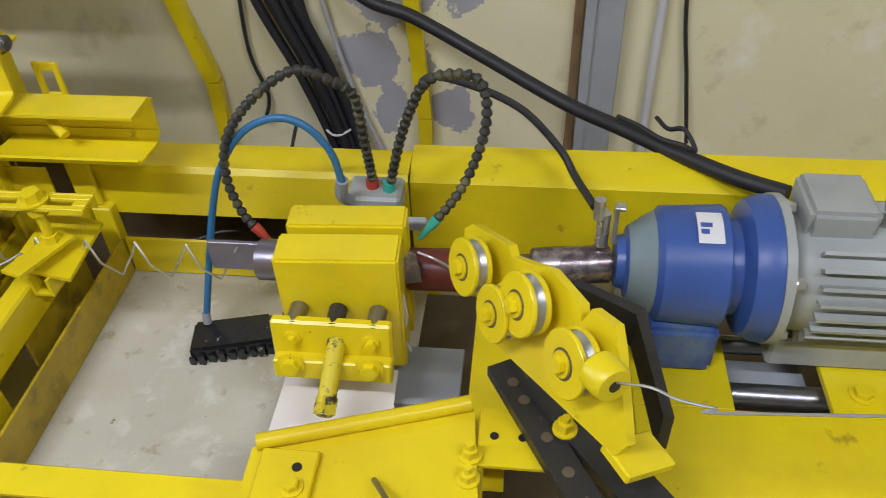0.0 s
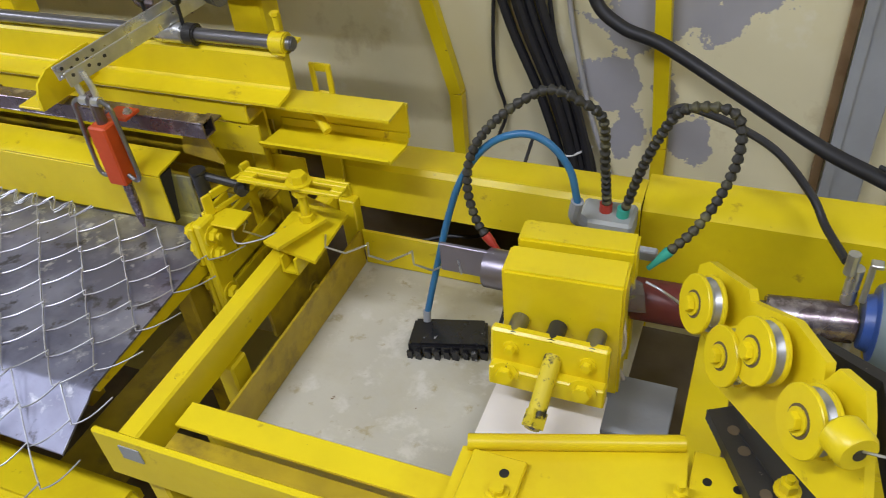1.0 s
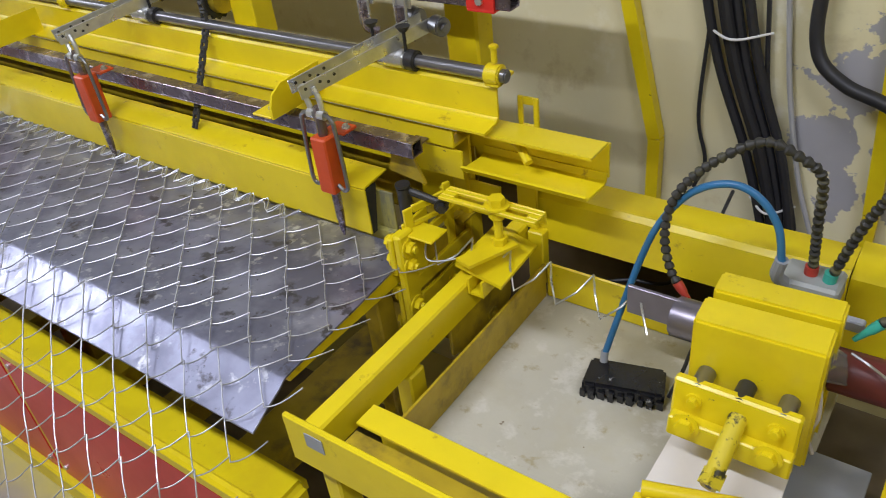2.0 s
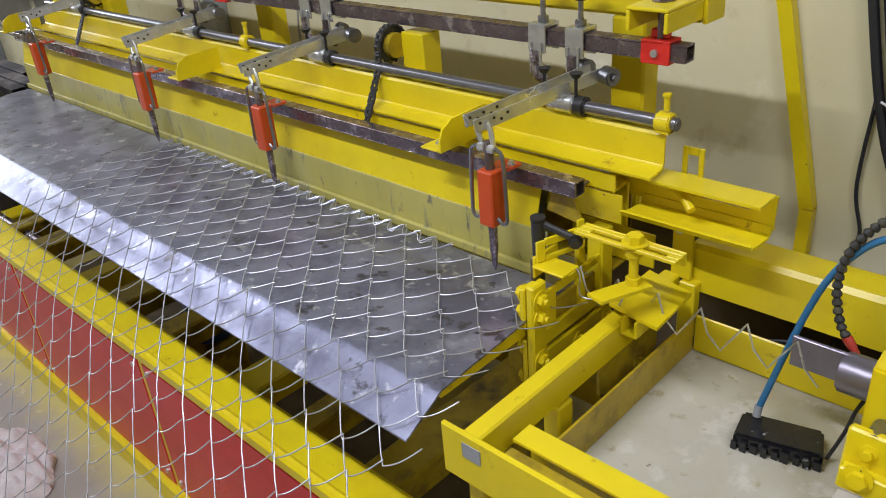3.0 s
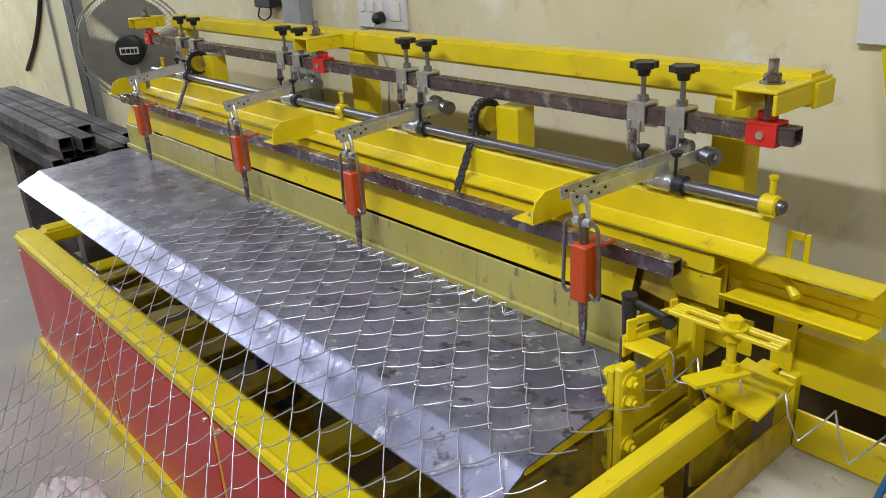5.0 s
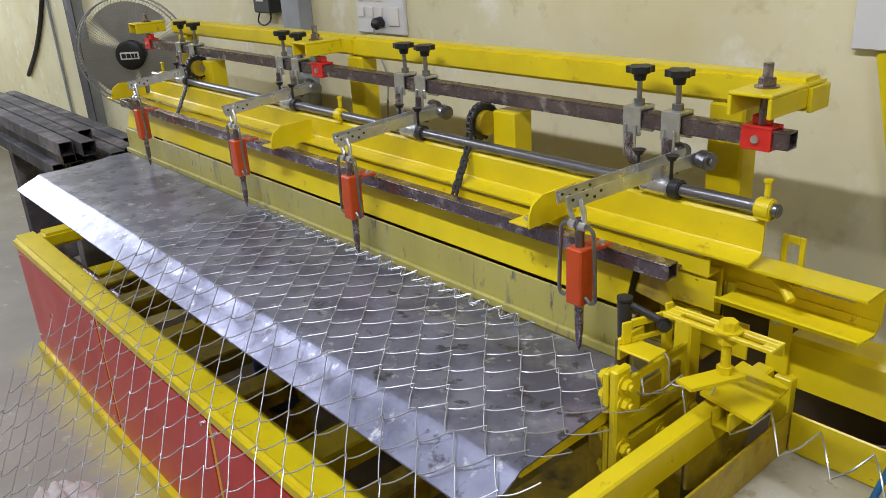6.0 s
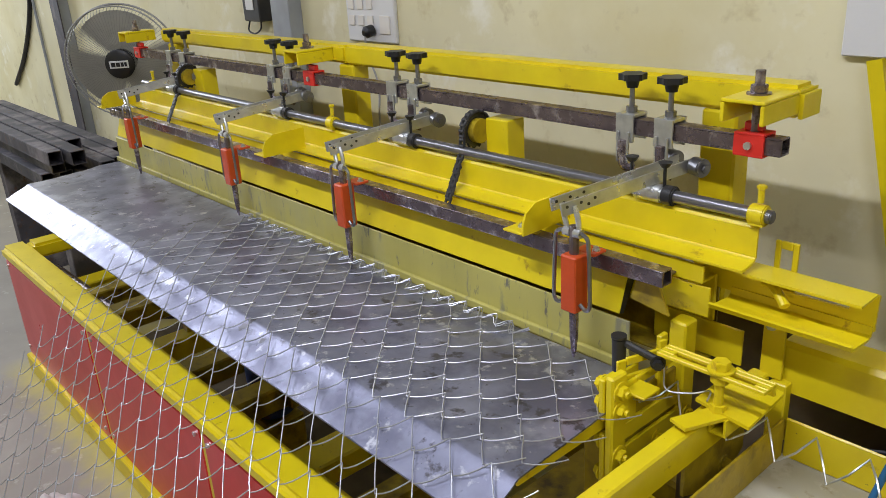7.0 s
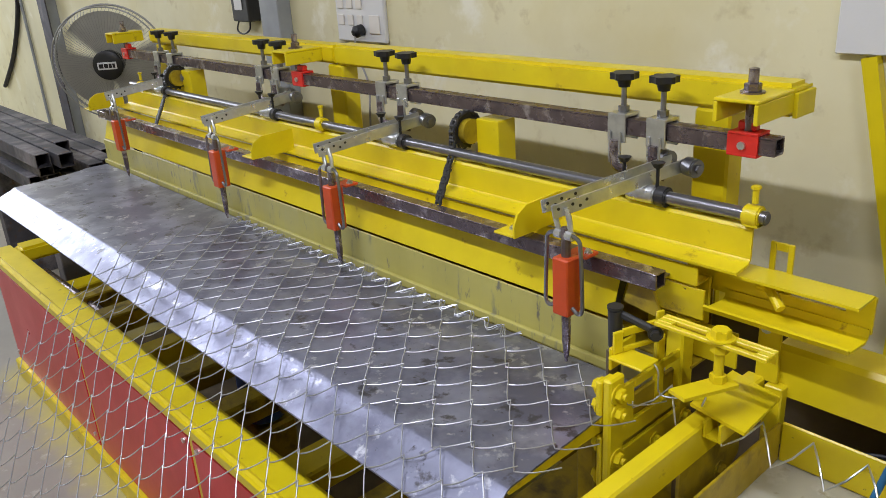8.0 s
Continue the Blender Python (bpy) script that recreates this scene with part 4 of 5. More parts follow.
lathe(bm, [(0, 0.062), (0.05, 0.070), (0.95, 0.070), (1, 0.058)], (1.152, AX[0], AX[1]), (1.38, AX[0], AX[1]), 36)
stator = part("stator", bm, MOTORGREY, gm)
for k in range(26):
    a = 2 * math.pi * k / 26
    if 60 < math.degrees(a) < 120:
        continue
    bm = B()
    box(bm, 1.172, 1.360, 0.068, 0.082, -0.0022, 0.0022)
    bm.transform(Matrix.Translation((0, AX[0], AX[1])) @ pose(0, 0, 0, math.degrees(a), 0, 0))
    part("cooling_fin", bm, MOTORGREY, stator)
bm = B()
box(bm, 1.158, 1.232, AX[0] - 0.02, AX[0] + 0.06, AX[1] + 0.060, AX[1] + 0.098, 0.006, seg=2)
part("terminal_box", bm, MOTORGREY, gm)
bm = B()
ring = [(1.246, AX[0] + math.cos(a) * 0.015, AX[1] + 0.100 + math.sin(a) * 0.015) for a in [2 * math.pi * k / 20 for k in range(20)]]
tube(bm, ring + [ring[0]], 0.004, 8)
rod(bm, (1.246, AX[0], AX[1] + 0.065), (1.246, AX[0], AX[1] + 0.087), 0.006, n=10)
part("lifting_eye", bm, GALV, gm, "zinc lifting eye bolt")
bm = B()
box(bm, 1.15, 1.36, AX[0] - 0.05, AX[0] + 0.05, 0.6225, 0.668, 0.004)
part("motor_foot", bm, MOTORGREY, gm)
for a in (30, 75, 150, 210, 330):
    c, s = math.cos(math.radians(a)), math.sin(math.radians(a))
    part("flange_bolt", nut(B(), (1.142, AX[0] + c * 0.077, AX[1] + s * 0.077), (1, 0, 0), 0.007, 0.010), GALV, gm)
lab = B()
for k in range(5):
    a0, a1 = math.radians(84 + k * 7), math.radians(91 + k * 7)
    q = [(x, AX[0] + math.cos(a) * 0.0730, AX[1] + math.sin(a) * 0.0730) for x, a in ((1.044, a0), (1.072, a0), (1.072, a1), (1.044, a1))]
    lab.faces.new([lab.verts.new(v) for v in q])
np_ = part("rating_plate", lab, WHITE, gb, "silver rating plate with unreadable print")
for k, (x0, x1) in enumerate(((1.047, 1.060), (1.047, 1.056))):
    lb = B()
    a0, a1 = math.radians(98 + k * 7), math.radians(103 + k * 7)
    q = [(x, AX[0] + math.cos(a) * 0.0734, AX[1] + math.sin(a) * 0.0734) for x, a in ((x0, a0), (x1, a0), (x1, a1), (x0, a1))]
    lb.faces.new([lb.verts.new(v) for v in q])
    part("print_bar", lb, BLUE, gb)

tap = thing("oil_valve", "small zinc valve with a lever by the gearbox", "valve")
bm = B()
rod(bm, (0.945, 0.055, 0.752), (0.945, 0.055, 0.800), 0.008, n=12)
rod(bm, (0.938, 0.05, 0.795), (0.938, 0.05, 0.822), 0.0065, n=10)
part("body", bm, GALV, tap)
bm = B()
box(bm, 0.954, 0.960, 0.04, 0.046, 0.764, 0.815, 0.001)
box(bm, 0.954, 0.966, 0.036, 0.048, 0.8155, 0.821, 0.001)
part("lever", bm, GALV, tap)

# ---- wire guide with grooved pulleys ----
wg = thing("wire_guide", "yellow plate wire guide with four grooved pulleys", "wire guide")
AXIS = Vector((-0.82, -0.50, 0.26)).normalized()
PUL = [((0.797, -0.059, 0.811), 0.031), ((0.830, -0.116, 0.803), 0.030), ((0.855, -0.134, 0.836), 0.032), ((0.898, -0.203, 0.836), 0.032)]
plane = Matrix((AXIS.cross(Vector((0, 0, 1))).normalized(), Vector((0, 0, 1)), AXIS)).transposed()
o = Vector((0.86, -0.155, 0.80)) - AXIS * 0.022
u = plane.col[0]
vdir = AXIS.cross(u).normalized()
if vdir.z < 0:
    vdir = -vdir
if u.x < 0:
    u = -u
fr = Matrix((u, vdir, u.cross(vdir))).transposed().to_4x4()
fr.translation = o


out = [(-0.177, 0.012), (-0.165, 0.026), (-0.095, 0.048), (-0.085, 0.041), (-0.025, 0.070), (0.026, 0.070), (0.034, 0.056), (0.040, 0.077), (0.071, 0.084), (0.085, 0.069),
       (0.134, 0.003), (0.127, -0.018), (-0.08, -0.066), (-0.111, -0.044), (-0.166, -0.031)]
bm = B()
slab(bm, out, 0.010, fr)
part("guide_plate", bm, YELLOW, wg)
bm = B()
box(bm, 0.110, 0.150, -0.030, -0.0185, -0.055, 0.0, 0.002)
bm.transform(fr)
part("foot", bm, YELLOW, wg)
PAX = Vector((-0.85, -0.46, 0.24)).normalized()
pside = PAX.cross(Vector((0, 0, 1))).normalized()
pup = PAX.cross(pside)
for (p, r) in PUL:
    a = Vector(p) - PAX * 0.014
    b = Vector(p) + PAX * 0.007
    bm = B()
    lathe(bm, [(0, r * 0.95), (0.06, r * 0.98), (0.20, r * 0.98), (0.32, r * 0.76), (0.66, r * 0.76), (0.80, r), (0.95, r), (1.0, r * 0.97)], a, b, 40)
    pl = part("pulley", bm, YELLOW, wg)
    part("groove", lathe(B(), [(0, r * 0.90), (0.5, r * 0.80), (1, r * 0.90)], a.lerp(b, 0.25), a.lerp(b, 0.75), 40), GALV, pl, "bright worn steel groove")
    part("hub_bolt", nut(B(), b, PAX, r * 0.27, 0.007), YELLOW, pl)
    part("bore", rod(B(), b - PAX * 0.002, b + PAX * 0.0006, r * 0.47, n=20), SCALE, pl)
EYE = Vector((0.928, -0.246, 0.866))
EDIR = Vector((0.50, -0.82, 0.10)).normalized()
bm = B()
lathe(bm, [(0, 0.016), (0.1, 0.018), (0.85, 0.018), (1.0, 0.0155)], EYE - EDIR * 0.020, EYE + EDIR * 0.006, 28)
ey = part("eyelet", bm, YELLOW, wg)
part("bore", rod(B(), EYE + EDIR * 0.0055, EYE + EDIR * 0.0068, 0.0055, n=16), BLACKSTEEL, ey)
feed = B()
tube(feed, spline([(0.735, 0.00, 0.775), (0.755, -0.005, 0.77), (0.78, -0.03, 0.777), (0.806, -0.06, 0.782)], 6), 0.0016, 6)
solid("feed_wire", feed, WIRE, "thin galvanised wire running into the winding head", "wire")
feed = B()
tube(feed, spline([EYE, (0.953, -0.27, 0.892), (0.972, -0.285, 0.898), (0.994, -0.3, 0.91), (1.013, -0.31, 0.919), (1.35, -0.30, 0.938), (1.6, -0.28, 0.970)], 8), 0.0012, 6)
solid("feed_wire", feed, WIRE, "thin galvanised wire running to the guide eyelet", "wire")

ang = thing("slotted_steel_bars", "black slotted steel bars with an upright angle plate", "base")
for k, (p0, p1) in enumerate((((0.836, -0.114), (0.950, -0.325)), ((0.872, -0.130), (1.020, -0.325)))):
    d = (Vector(p1) - Vector(p0)).normalized()
    sd = Vector((-d.y, d.x)) * (0.0155 if k == 0 else 0.021)
    bm = B()
    slab(bm, [Vector(p0) + sd, Vector(p0) - sd, Vector(p1) - sd, Vector(p1) + sd], 0.014, pose(0, 0, 0.727 + 0.003 * k))
    part("slotted_bar", bm, BLACKSTEEL, ang)
bm = B()
slab(bm, [(0.915, -0.02), (0.985, -0.06), (1.0, -0.20), (0.99, -0.20), (0.975, -0.07), (0.91, -0.03)], 0.050, pose(0, 0, 0.765))
part("upright_plate", bm, BLACKSTEEL, ang)
part("bolt", nut(B(), (0.902, -0.197, 0.7305), (0, 0, 1), 0.0085, 0.012, stud=0.008), YELLOW, ang)
for x, y in ((0.850, -0.140), (0.862, -0.162), (0.885, -0.205), (0.905, -0.242)):
    part("slot_hole", rod(B(), (x, y, 0.7255), (x, y, 0.7278), 0.006, n=10), SCALE, ang)

# ---- coolant: manifold, hoses, pump ----
mf = thing("coolant_manifold", "grey magnetic coolant manifold with two outlets", "manifold")
part("base_block", box(B(), 0.632, 0.700, 0.095, 0.145, 0.740, 0.774, 0.004), MOTORGREY, mf)
part("mount_strip", box(B(), 0.60, 0.735, 0.082, 0.0945, 0.735, 0.750, 0.002), GREYPAINT, mf)
part("outlet", rod(B(), (0.663, 0.12, 0.774), (0.663, 0.12, 0.786), 0.008, n=14), REDTAPE, mf)
part("outlet", rod(B(), (0.685, 0.115, 0.774), (0.686, 0.115, 0.786), 0.008, n=14), GREEN, mf)
bm = B()
tube(bm, spline([(0.640, 0.10, 0.765), (0.632, 0.085, 0.785), (0.636, 0.08, 0.812)], 5), 0.008, 10)
part("elbow", bm, GREYPAINT, mf)


def segment_hose(pts, tip, label):
    """A hose of ball-and-socket segments, each a small flared cup."""
    line = spline(pts, 24)
    acc, last, gap = 0.0, line[0], 0.0098
    marks = [line[0]]
    for q in line[1:]:
        acc += (q - last).length
        last = q
        if acc >= gap:
            marks.append(q)
            acc = 0
    h = thing("coolant_hose", label, "hose", "coolant hoses")
    for a, b in zip(marks, marks[1:]):
        part("segment", lathe(B(), [(0, 0.0038), (0.22, 0.0040), (0.5, 0.0060), (0.8, 0.0064), (1.02, 0.0044)], a, b, 12), HOSE, h)
    d = (marks[-1] - marks[-2]).normalized()
    bm = B()
    lathe(bm, [(0, 0.0065), (0.35, 0.006), (0.5, 0.0045), (1, 0.003)], marks[-1], marks[-1] + d * 0.034, 14)
    part("nozzle", bm, tip, h)
    return h


segment_hose([(0.664, 0.12, 0.783), (0.663, 0.10, 0.86), (0.661, 0.085, 0.925), (0.64, 0.08, 0.945), (0.598, 0.08, 0.957), (0.545, 0.075, 0.92), (0.510, 0.07, 0.873), (0.500, 0.065, 0.82), (0.512, 0.06, 0.770), (0.530, 0.055, 0.748)], REDTAPE, "black segmented coolant hose with a red nozzle")
segment_hose([(0.687, 0.115, 0.783), (0.705, 0.10, 0.855), (0.726, 0.09, 0.915), (0.745, 0.085, 0.947), (0.778, 0.085, 0.955), (0.802, 0.085, 0.945), (0.808, 0.08, 0.905), (0.797, 0.075, 0.855), (0.775, 0.065, 0.808), (0.752, 0.055, 0.780)], GREEN, "black segmented coolant hose with a teal nozzle")
bm = B()
tube(bm, spline([(0.636, 0.08, 0.81), (0.626, 0.08, 0.855), (0.600, 0.08, 0.888), (0.566, 0.08, 0.896), (0.526, 0.075, 0.877), (0.492, 0.07, 0.828), (0.470, 0.065, 0.765), (0.452, 0.045, 0.68), (0.440, 0.030, 0.618)], 10), 0.0046, 12)
solid("blue_hose", bm, BLUEHOSE, "blue rubber water hose from pump to manifold", "hose")
pump = thing("sump_pump", "wet black plastic pump box on the drip board", "pump")
bm = B()
slab(bm, [(0.421, 0.029), (0.520, 0.054), (0.538, 0.003), (0.431, -0.025)], 0.022, pose(0, 0, 0.606))
bmesh.ops.bevel(bm, geom=bm.edges[:], offset=0.004, segments=2, affect="EDGES")
part("housing", bm, BLACK_WET, pump)
for k in range(9):
    t = k / 8
    x, y = 0.434 + (0.534 - 0.434) * t, -0.0235 + 0.0265 * t
    part("grille_tooth", box(B(), x - 0.0035 - 0.001 * (k % 3), x + 0.004, y - 0.005 - 0.002 * (k % 2), y - 0.0015, 0.5832, 0.596 + 0.003 * (k % 2)), BLACK_WET, pump)
part("spout", rod(B(), (0.440, 0.026, 0.6062), (0.440, 0.030, 0.622), 0.0055, n=12), GREYPAINT, pump)
bm = B()
tube(bm, spline([(0.537, 0.02, 0.590), (0.548, 0.035, 0.63), (0.553, 0.05, 0.66), (0.565, 0.06, 0.69)], 6), 0.0026, 7)
solid("pump_cable", bm, CABLE, "thin black pump cable along the block", "cable")
bm = B()
slab(bm, [(0.716, -0.006), (0.738, -0.002), (0.735, 0.02), (0.717, 0.024)], 0.03, pose(0, 0, 0.755))
for v in bm.verts:
    v.co += Vector(noise.noise_vector(v.co * 60)) * 0.008
solid("plastic_film", bm, FILM, "crumpled clear plastic film by the coupling", "film")
bm = B()
tube(bm, spline([(0.715, -0.02, 0.745), (0.722, -0.03, 0.70), (0.716, -0.032, 0.67), (0.724, -0.03, 0.64)], 6), 0.0025, 6)
solid("string_end", bm, CLOTH, "frayed white string hanging from the coupling", "string")


# ---- wall side: braces, cables ----
def stay_bar(foot, bend, top, label):
    """A yellow angle iron leaning to the wall, welded on a short upright foot."""
    st = thing("stay_bar", label, "brace", "stay bars")

    def angle_iron(a, c, w, name):
        a, c = Vector(a), Vector(c)
        d = (c - a).normalized()
        x = d.cross(Vector((0, 1, 0))).normalized()
        fr = Matrix((x, Vector((0, 1, 0)), d)).transposed().to_4x4()
        fr.translation = a
        L, h = (c - a).length, w / 2
        bm = slab(B(), [(-h, -0.010), (h, -0.010), (h, 0.012), (h - 0.004, 0.012), (h - 0.004, -0.006), (-h + 0.004, -0.006), (-h + 0.004, 0.012), (-h, 0.012)], L, fr @ pose(0, 0, L))
        part(name, bm, YELLOW, st)

    angle_iron(foot, bend, 0.0235, "foot_piece")
    angle_iron(Vector(bend) + (Vector(top) - Vector(bend)).normalized() * 0.002, top, 0.0245, "leaning_piece")
    return st


stay_bar((0.297, 0.530, FLOOR + 0.001), (0.300, 0.530, 0.680), (0.199, 0.530, 1.110), "yellow bent stay bar behind the gutter")
stay_bar((0.668, 0.530, FLOOR + 0.001), (0.673, 0.530, 0.62), (0.635, 0.530, 1.28), "yellow bent stay bar behind the winding head")


def cable(pts, r, label, material=CABLE, name="cable", n=8):
    bm = B()
    tube(bm, spline(pts, 8), r, n)
    return solid(name, bm, material, label, "cable")


for dx, dy in ((0, 0), (0.022, 0.004), (0.046, 0), (0.068, -0.004), (0.034, -0.012)):
    cable([(0.313 + dx, WALL - 0.02 + dy, 1.237), (0.390 + dx, WALL - 0.02 + dy, 0.884), (0.462 + dx * 0.9, WALL - 0.022 + dy, 0.696), (0.511 + dx * 0.7, WALL - 0.03 + dy, 0.542), (0.522 + dx * 0.5, WALL - 0.04 + dy, 0.443)], 0.0085, "thick black cable in the bundle down the wall")
cable([(0.467, WALL - 0.014, 0.961), (0.484, WALL - 0.014, 0.807), (0.522, WALL - 0.016, 0.685), (0.559, WALL - 0.016, 0.564), (0.566, WALL - 0.02, 0.465)], 0.004, "thin black cable beside the bundle")
cable([(0.495, WALL - 0.010, 0.961), (0.517, WALL - 0.010, 0.807), (0.553, WALL - 0.012, 0.652), (0.599, WALL - 0.012, 0.520)], 0.0045, "pale grey cable beside the bundle", GREYCABLE)
cable([(0.379, WALL - 0.01, 0.906), (0.373, WALL - 0.01, 0.740), (0.392, WALL - 0.01, 0.652), (0.377, WALL - 0.015, 0.597)], 0.0035, "thin black flex hanging on the wall")
cable([(0.49, 0.38, 0.70), (0.485, 0.30, 0.66), (0.46, 0.22, 0.62), (0.40, 0.20, 0.615), (0.34, 0.18, 0.60)], 0.003, "thin black flex dipping behind the rail")
for z, x0, x1 in ((0.600, 0.478, 0.555), (0.900, 0.375, 0.480)):
    cable([(x0, WALL - 0.012, z), ((x0 + x1) / 2, WALL - 0.048, z - 0.004), (x1, WALL - 0.012, z)], 0.0022, "white cable tie round the bundle", TIE, "cable_tie")
cable([(0.565, 0.520, 1.12), (0.545, 0.515, 0.975), (0.555, 0.505, 0.888), (0.602, 0.490, 0.851), (0.670, 0.470, 0.836), (0.778, 0.420, 0.801), (0.905, 0.340, 0.770), (0.983, 0.280, 0.768), (1.053, 0.220, 0.769), (1.115, 0.170, 0.772), (1.168, 0.130, 0.780)], 0.0105, "thick black power cable sagging along the rail to the motor", n=12)
cable([(0.722, 0.20, 0.868), (0.722, 0.20, 0.880), (0.745, 0.2, 0.886), (0.80, 0.2, 0.868), (0.85, 0.19, 0.845), (0.895, 0.17, 0.805), (0.915, 0.14, 0.785), (0.935, 0.07, 0.795)], 0.0050, "black pneumatic hose looping to the valve", n=10)
cable([(1.079, WALL - 0.01, 1.071), (1.087, WALL - 0.01, 0.851), (1.112, WALL - 0.01, 0.696), (1.129, WALL - 0.02, 0.586)], 0.0035, "thin black wire down the cream wall")
cable([(0.975, 0.286, 0.784), (1.000, 0.262, 0.786), (1.027, 0.235, 0.784), (1.052, 0.215, 0.788), (1.070, 0.215, 0.780), (1.058, 0.245, 0.792), (1.040, 0.262, 0.782), (1.03, 0.30, 0.775)], 0.0032, "thin black wire looped round the power cable")

# ---- far end: fan, boards, pipes ----
fan = thing("pedestal_fan", "round industrial fan with a wire guard", "fan", at=(-2.50, 0.30, 0.963))
fan.rotation_euler = (radians(4), 0, radians(52))
R = 0.215
bm = B()
ring = [(math.cos(a) * R, 0, math.sin(a) * R) for a in [2 * math.pi * k / 48 for k in range(49)]]
tube(bm, ring, 0.004, 8)
ring = [(math.cos(a) * R * 0.99, -0.045, math.sin(a) * R * 0.99) for a in [2 * math.pi * k / 48 for k in range(49)]]
tube(bm, ring, 0.003, 8)
part("guard_ring", bm, FANGREY, fan)
bm = B()
for k in range(96):
    a = 2 * math.pi * k / 96
    c, s = math.cos(a), math.sin(a)
    tube(bm, [(c * 0.055, -0.062, s * 0.055), (c * R * 0.6, -0.066, s * R * 0.6), (c * R * 0.9, -0.058, s * R * 0.9), (c * R, -0.02, s * R)], 0.0009, 4)
part("guard_grid", bm, FANGREY, fan, kind="stuff")
blades = thing("fan_blades", "", "")
blades.parent = fan
for k in range(3):
    t = bmesh.new()
    pa = []
    for i in range(9):
        a = math.radians(-52 + 104 * i / 8)
        pa.append((t.verts.new((math.sin(a) * 0.06, -0.02 - 0.02 * math.sin(a), math.cos(a) * 0.05)), t.verts.new((math.sin(a) * 0.195, -0.015 - 0.03 * math.sin(a), math.cos(a) * 0.195))))
    for p, q in zip(pa, pa[1:]):
        t.faces.new((p[0], q[0], q[1], p[1]))
    bmesh.ops.solidify(t, geom=t.faces[:], thickness=0.003)
    t.transform(pose(0, 0, 0, 0, 120 * k, 0))
    part("blade", t, FANBLADE, blades)
part("hub_cap", lathe(B(), [(0, 0.052), (0.6, 0.056), (1, 0.045)], (0, -0.06, 0), (0, -0.078, 0), 28), BLACK, fan)
part("name_plate", box(B(), -0.036, 0.036, -0.0815, -0.0785, -0.014, 0.014, 0.001), WHITE, fan, "white maker's plate")
for x0, x1 in ((-0.030, -0.014), (-0.011, 0.004), (0.007, 0.018), (0.021, 0.030)):
    part("mark_bar", box(B(), x0, x1, -0.0825, -0.0817, -0.008, 0.008), BLACK, fan)
part("motor_can", lathe(B(), [(0, 0.05), (0.7, 0.06), (1, 0.04)], (0, 0.0, 0), (0, 0.11, 0), 28), BLACK, fan)
part("pole", rod(B(), (0, 0.05, -1.08), (0, 0.05, -0.05), 0.016, n=16), BLACKSTEEL, fan)
part("base_disc", lathe(B(), [(0, 0.18), (0.6, 0.17), (1, 0.03)], (0, 0.05, -1.105), (0, 0.05, -1.075), 32), BLACKSTEEL, fan)

sw = thing("switch_board", "white socket board with a black plug", "switchboard")
part("plate", box(B(), -1.290, -1.065, WALL - 0.014, WALL, 1.070, 1.29, 0.003), WHITE, sw)
for i, x in enumerate((-1.262, -1.218, -1.174)):
    for z in (1.13, 1.175, 1.22):
        part("switch", box(B(), x - 0.013, x + 0.013, WALL - 0.018, WALL - 0.0142, z - 0.014, z + 0.014, 0.001), TRAY_CLEAN, sw)
pl = part("plug", lathe(B(), [(0, 0.016), (0.7, 0.017), (1, 0.008)], (-1.165, WALL - 0.0185, 1.105), (-1.165, WALL - 0.05, 1.099), 16), BLACK, sw, "black mains plug")
part("socket", box(B(), -1.130, -1.085, WALL - 0.018, WALL - 0.0142, 1.095, 1.145, 0.001), TRAY_CLEAN, sw)
cable([(-1.165, WALL - 0.045, 1.097), (-1.17, WALL - 0.04, 1.04), (-1.155, WALL - 0.02, 0.95), (-1.165, WALL - 0.02, 0.82), (-1.155, WALL - 0.02, 0.55)], 0.003, "grey flex hanging from the socket board", GREYCABLE)
mb = thing("meter_box", "small dark meter box with loose wires", "meter box")
part("case", box(B(), -1.85, -1.742, WALL - 0.05, WALL, 1.112, 1.26, 0.004), BLACKSTEEL, mb)
part("window", box(B(), -1.825, -1.775, WALL - 0.053, WALL - 0.0502, 1.15, 1.20, 0.001), WHITE, mb)
cable([(-1.849, WALL - 0.03, 1.112), (-1.865, WALL - 0.03, 1.080), (-1.827, WALL - 0.03, 1.069), (-1.783, WALL - 0.03, 1.085), (-1.772, WALL - 0.03, 1.112)], 0.003, "black wires looping below the meter box")
cable([(-4.36, WALL - 0.012, 2.99), (-4.38, WALL - 0.012, 1.7), (-4.42, WALL - 0.012, 1.24), (-4.55, WALL - 0.012, 1.04), (-4.85, WALL - 0.012, 0.80), (-5.2, WALL - 0.012, 0.6)], 0.013, "black cable hanging down the far wall")
solid("conduit_pipe", rod(B(), (-4.40, WALL - 0.010, FLOOR), (-4.40, WALL - 0.010, 2.99), 0.008), GREYPAINT, "thin grey conduit pipe on the far wall", "conduit")
nb = thing("notice_board", "white notice board on the cream wall", "board")
part("panel", box(B(), 0.141, 0.61, WALL - 0.016, WALL, 1.112, 1.46, 0.002), WHITE, nb)
part("emblem", lathe(B(), [(0, 0.030), (1, 0.030)], (0.262, WALL - 0.0165, 1.195), (0.262, WALL - 0.0185, 1.195), 30), GREEN, nb)

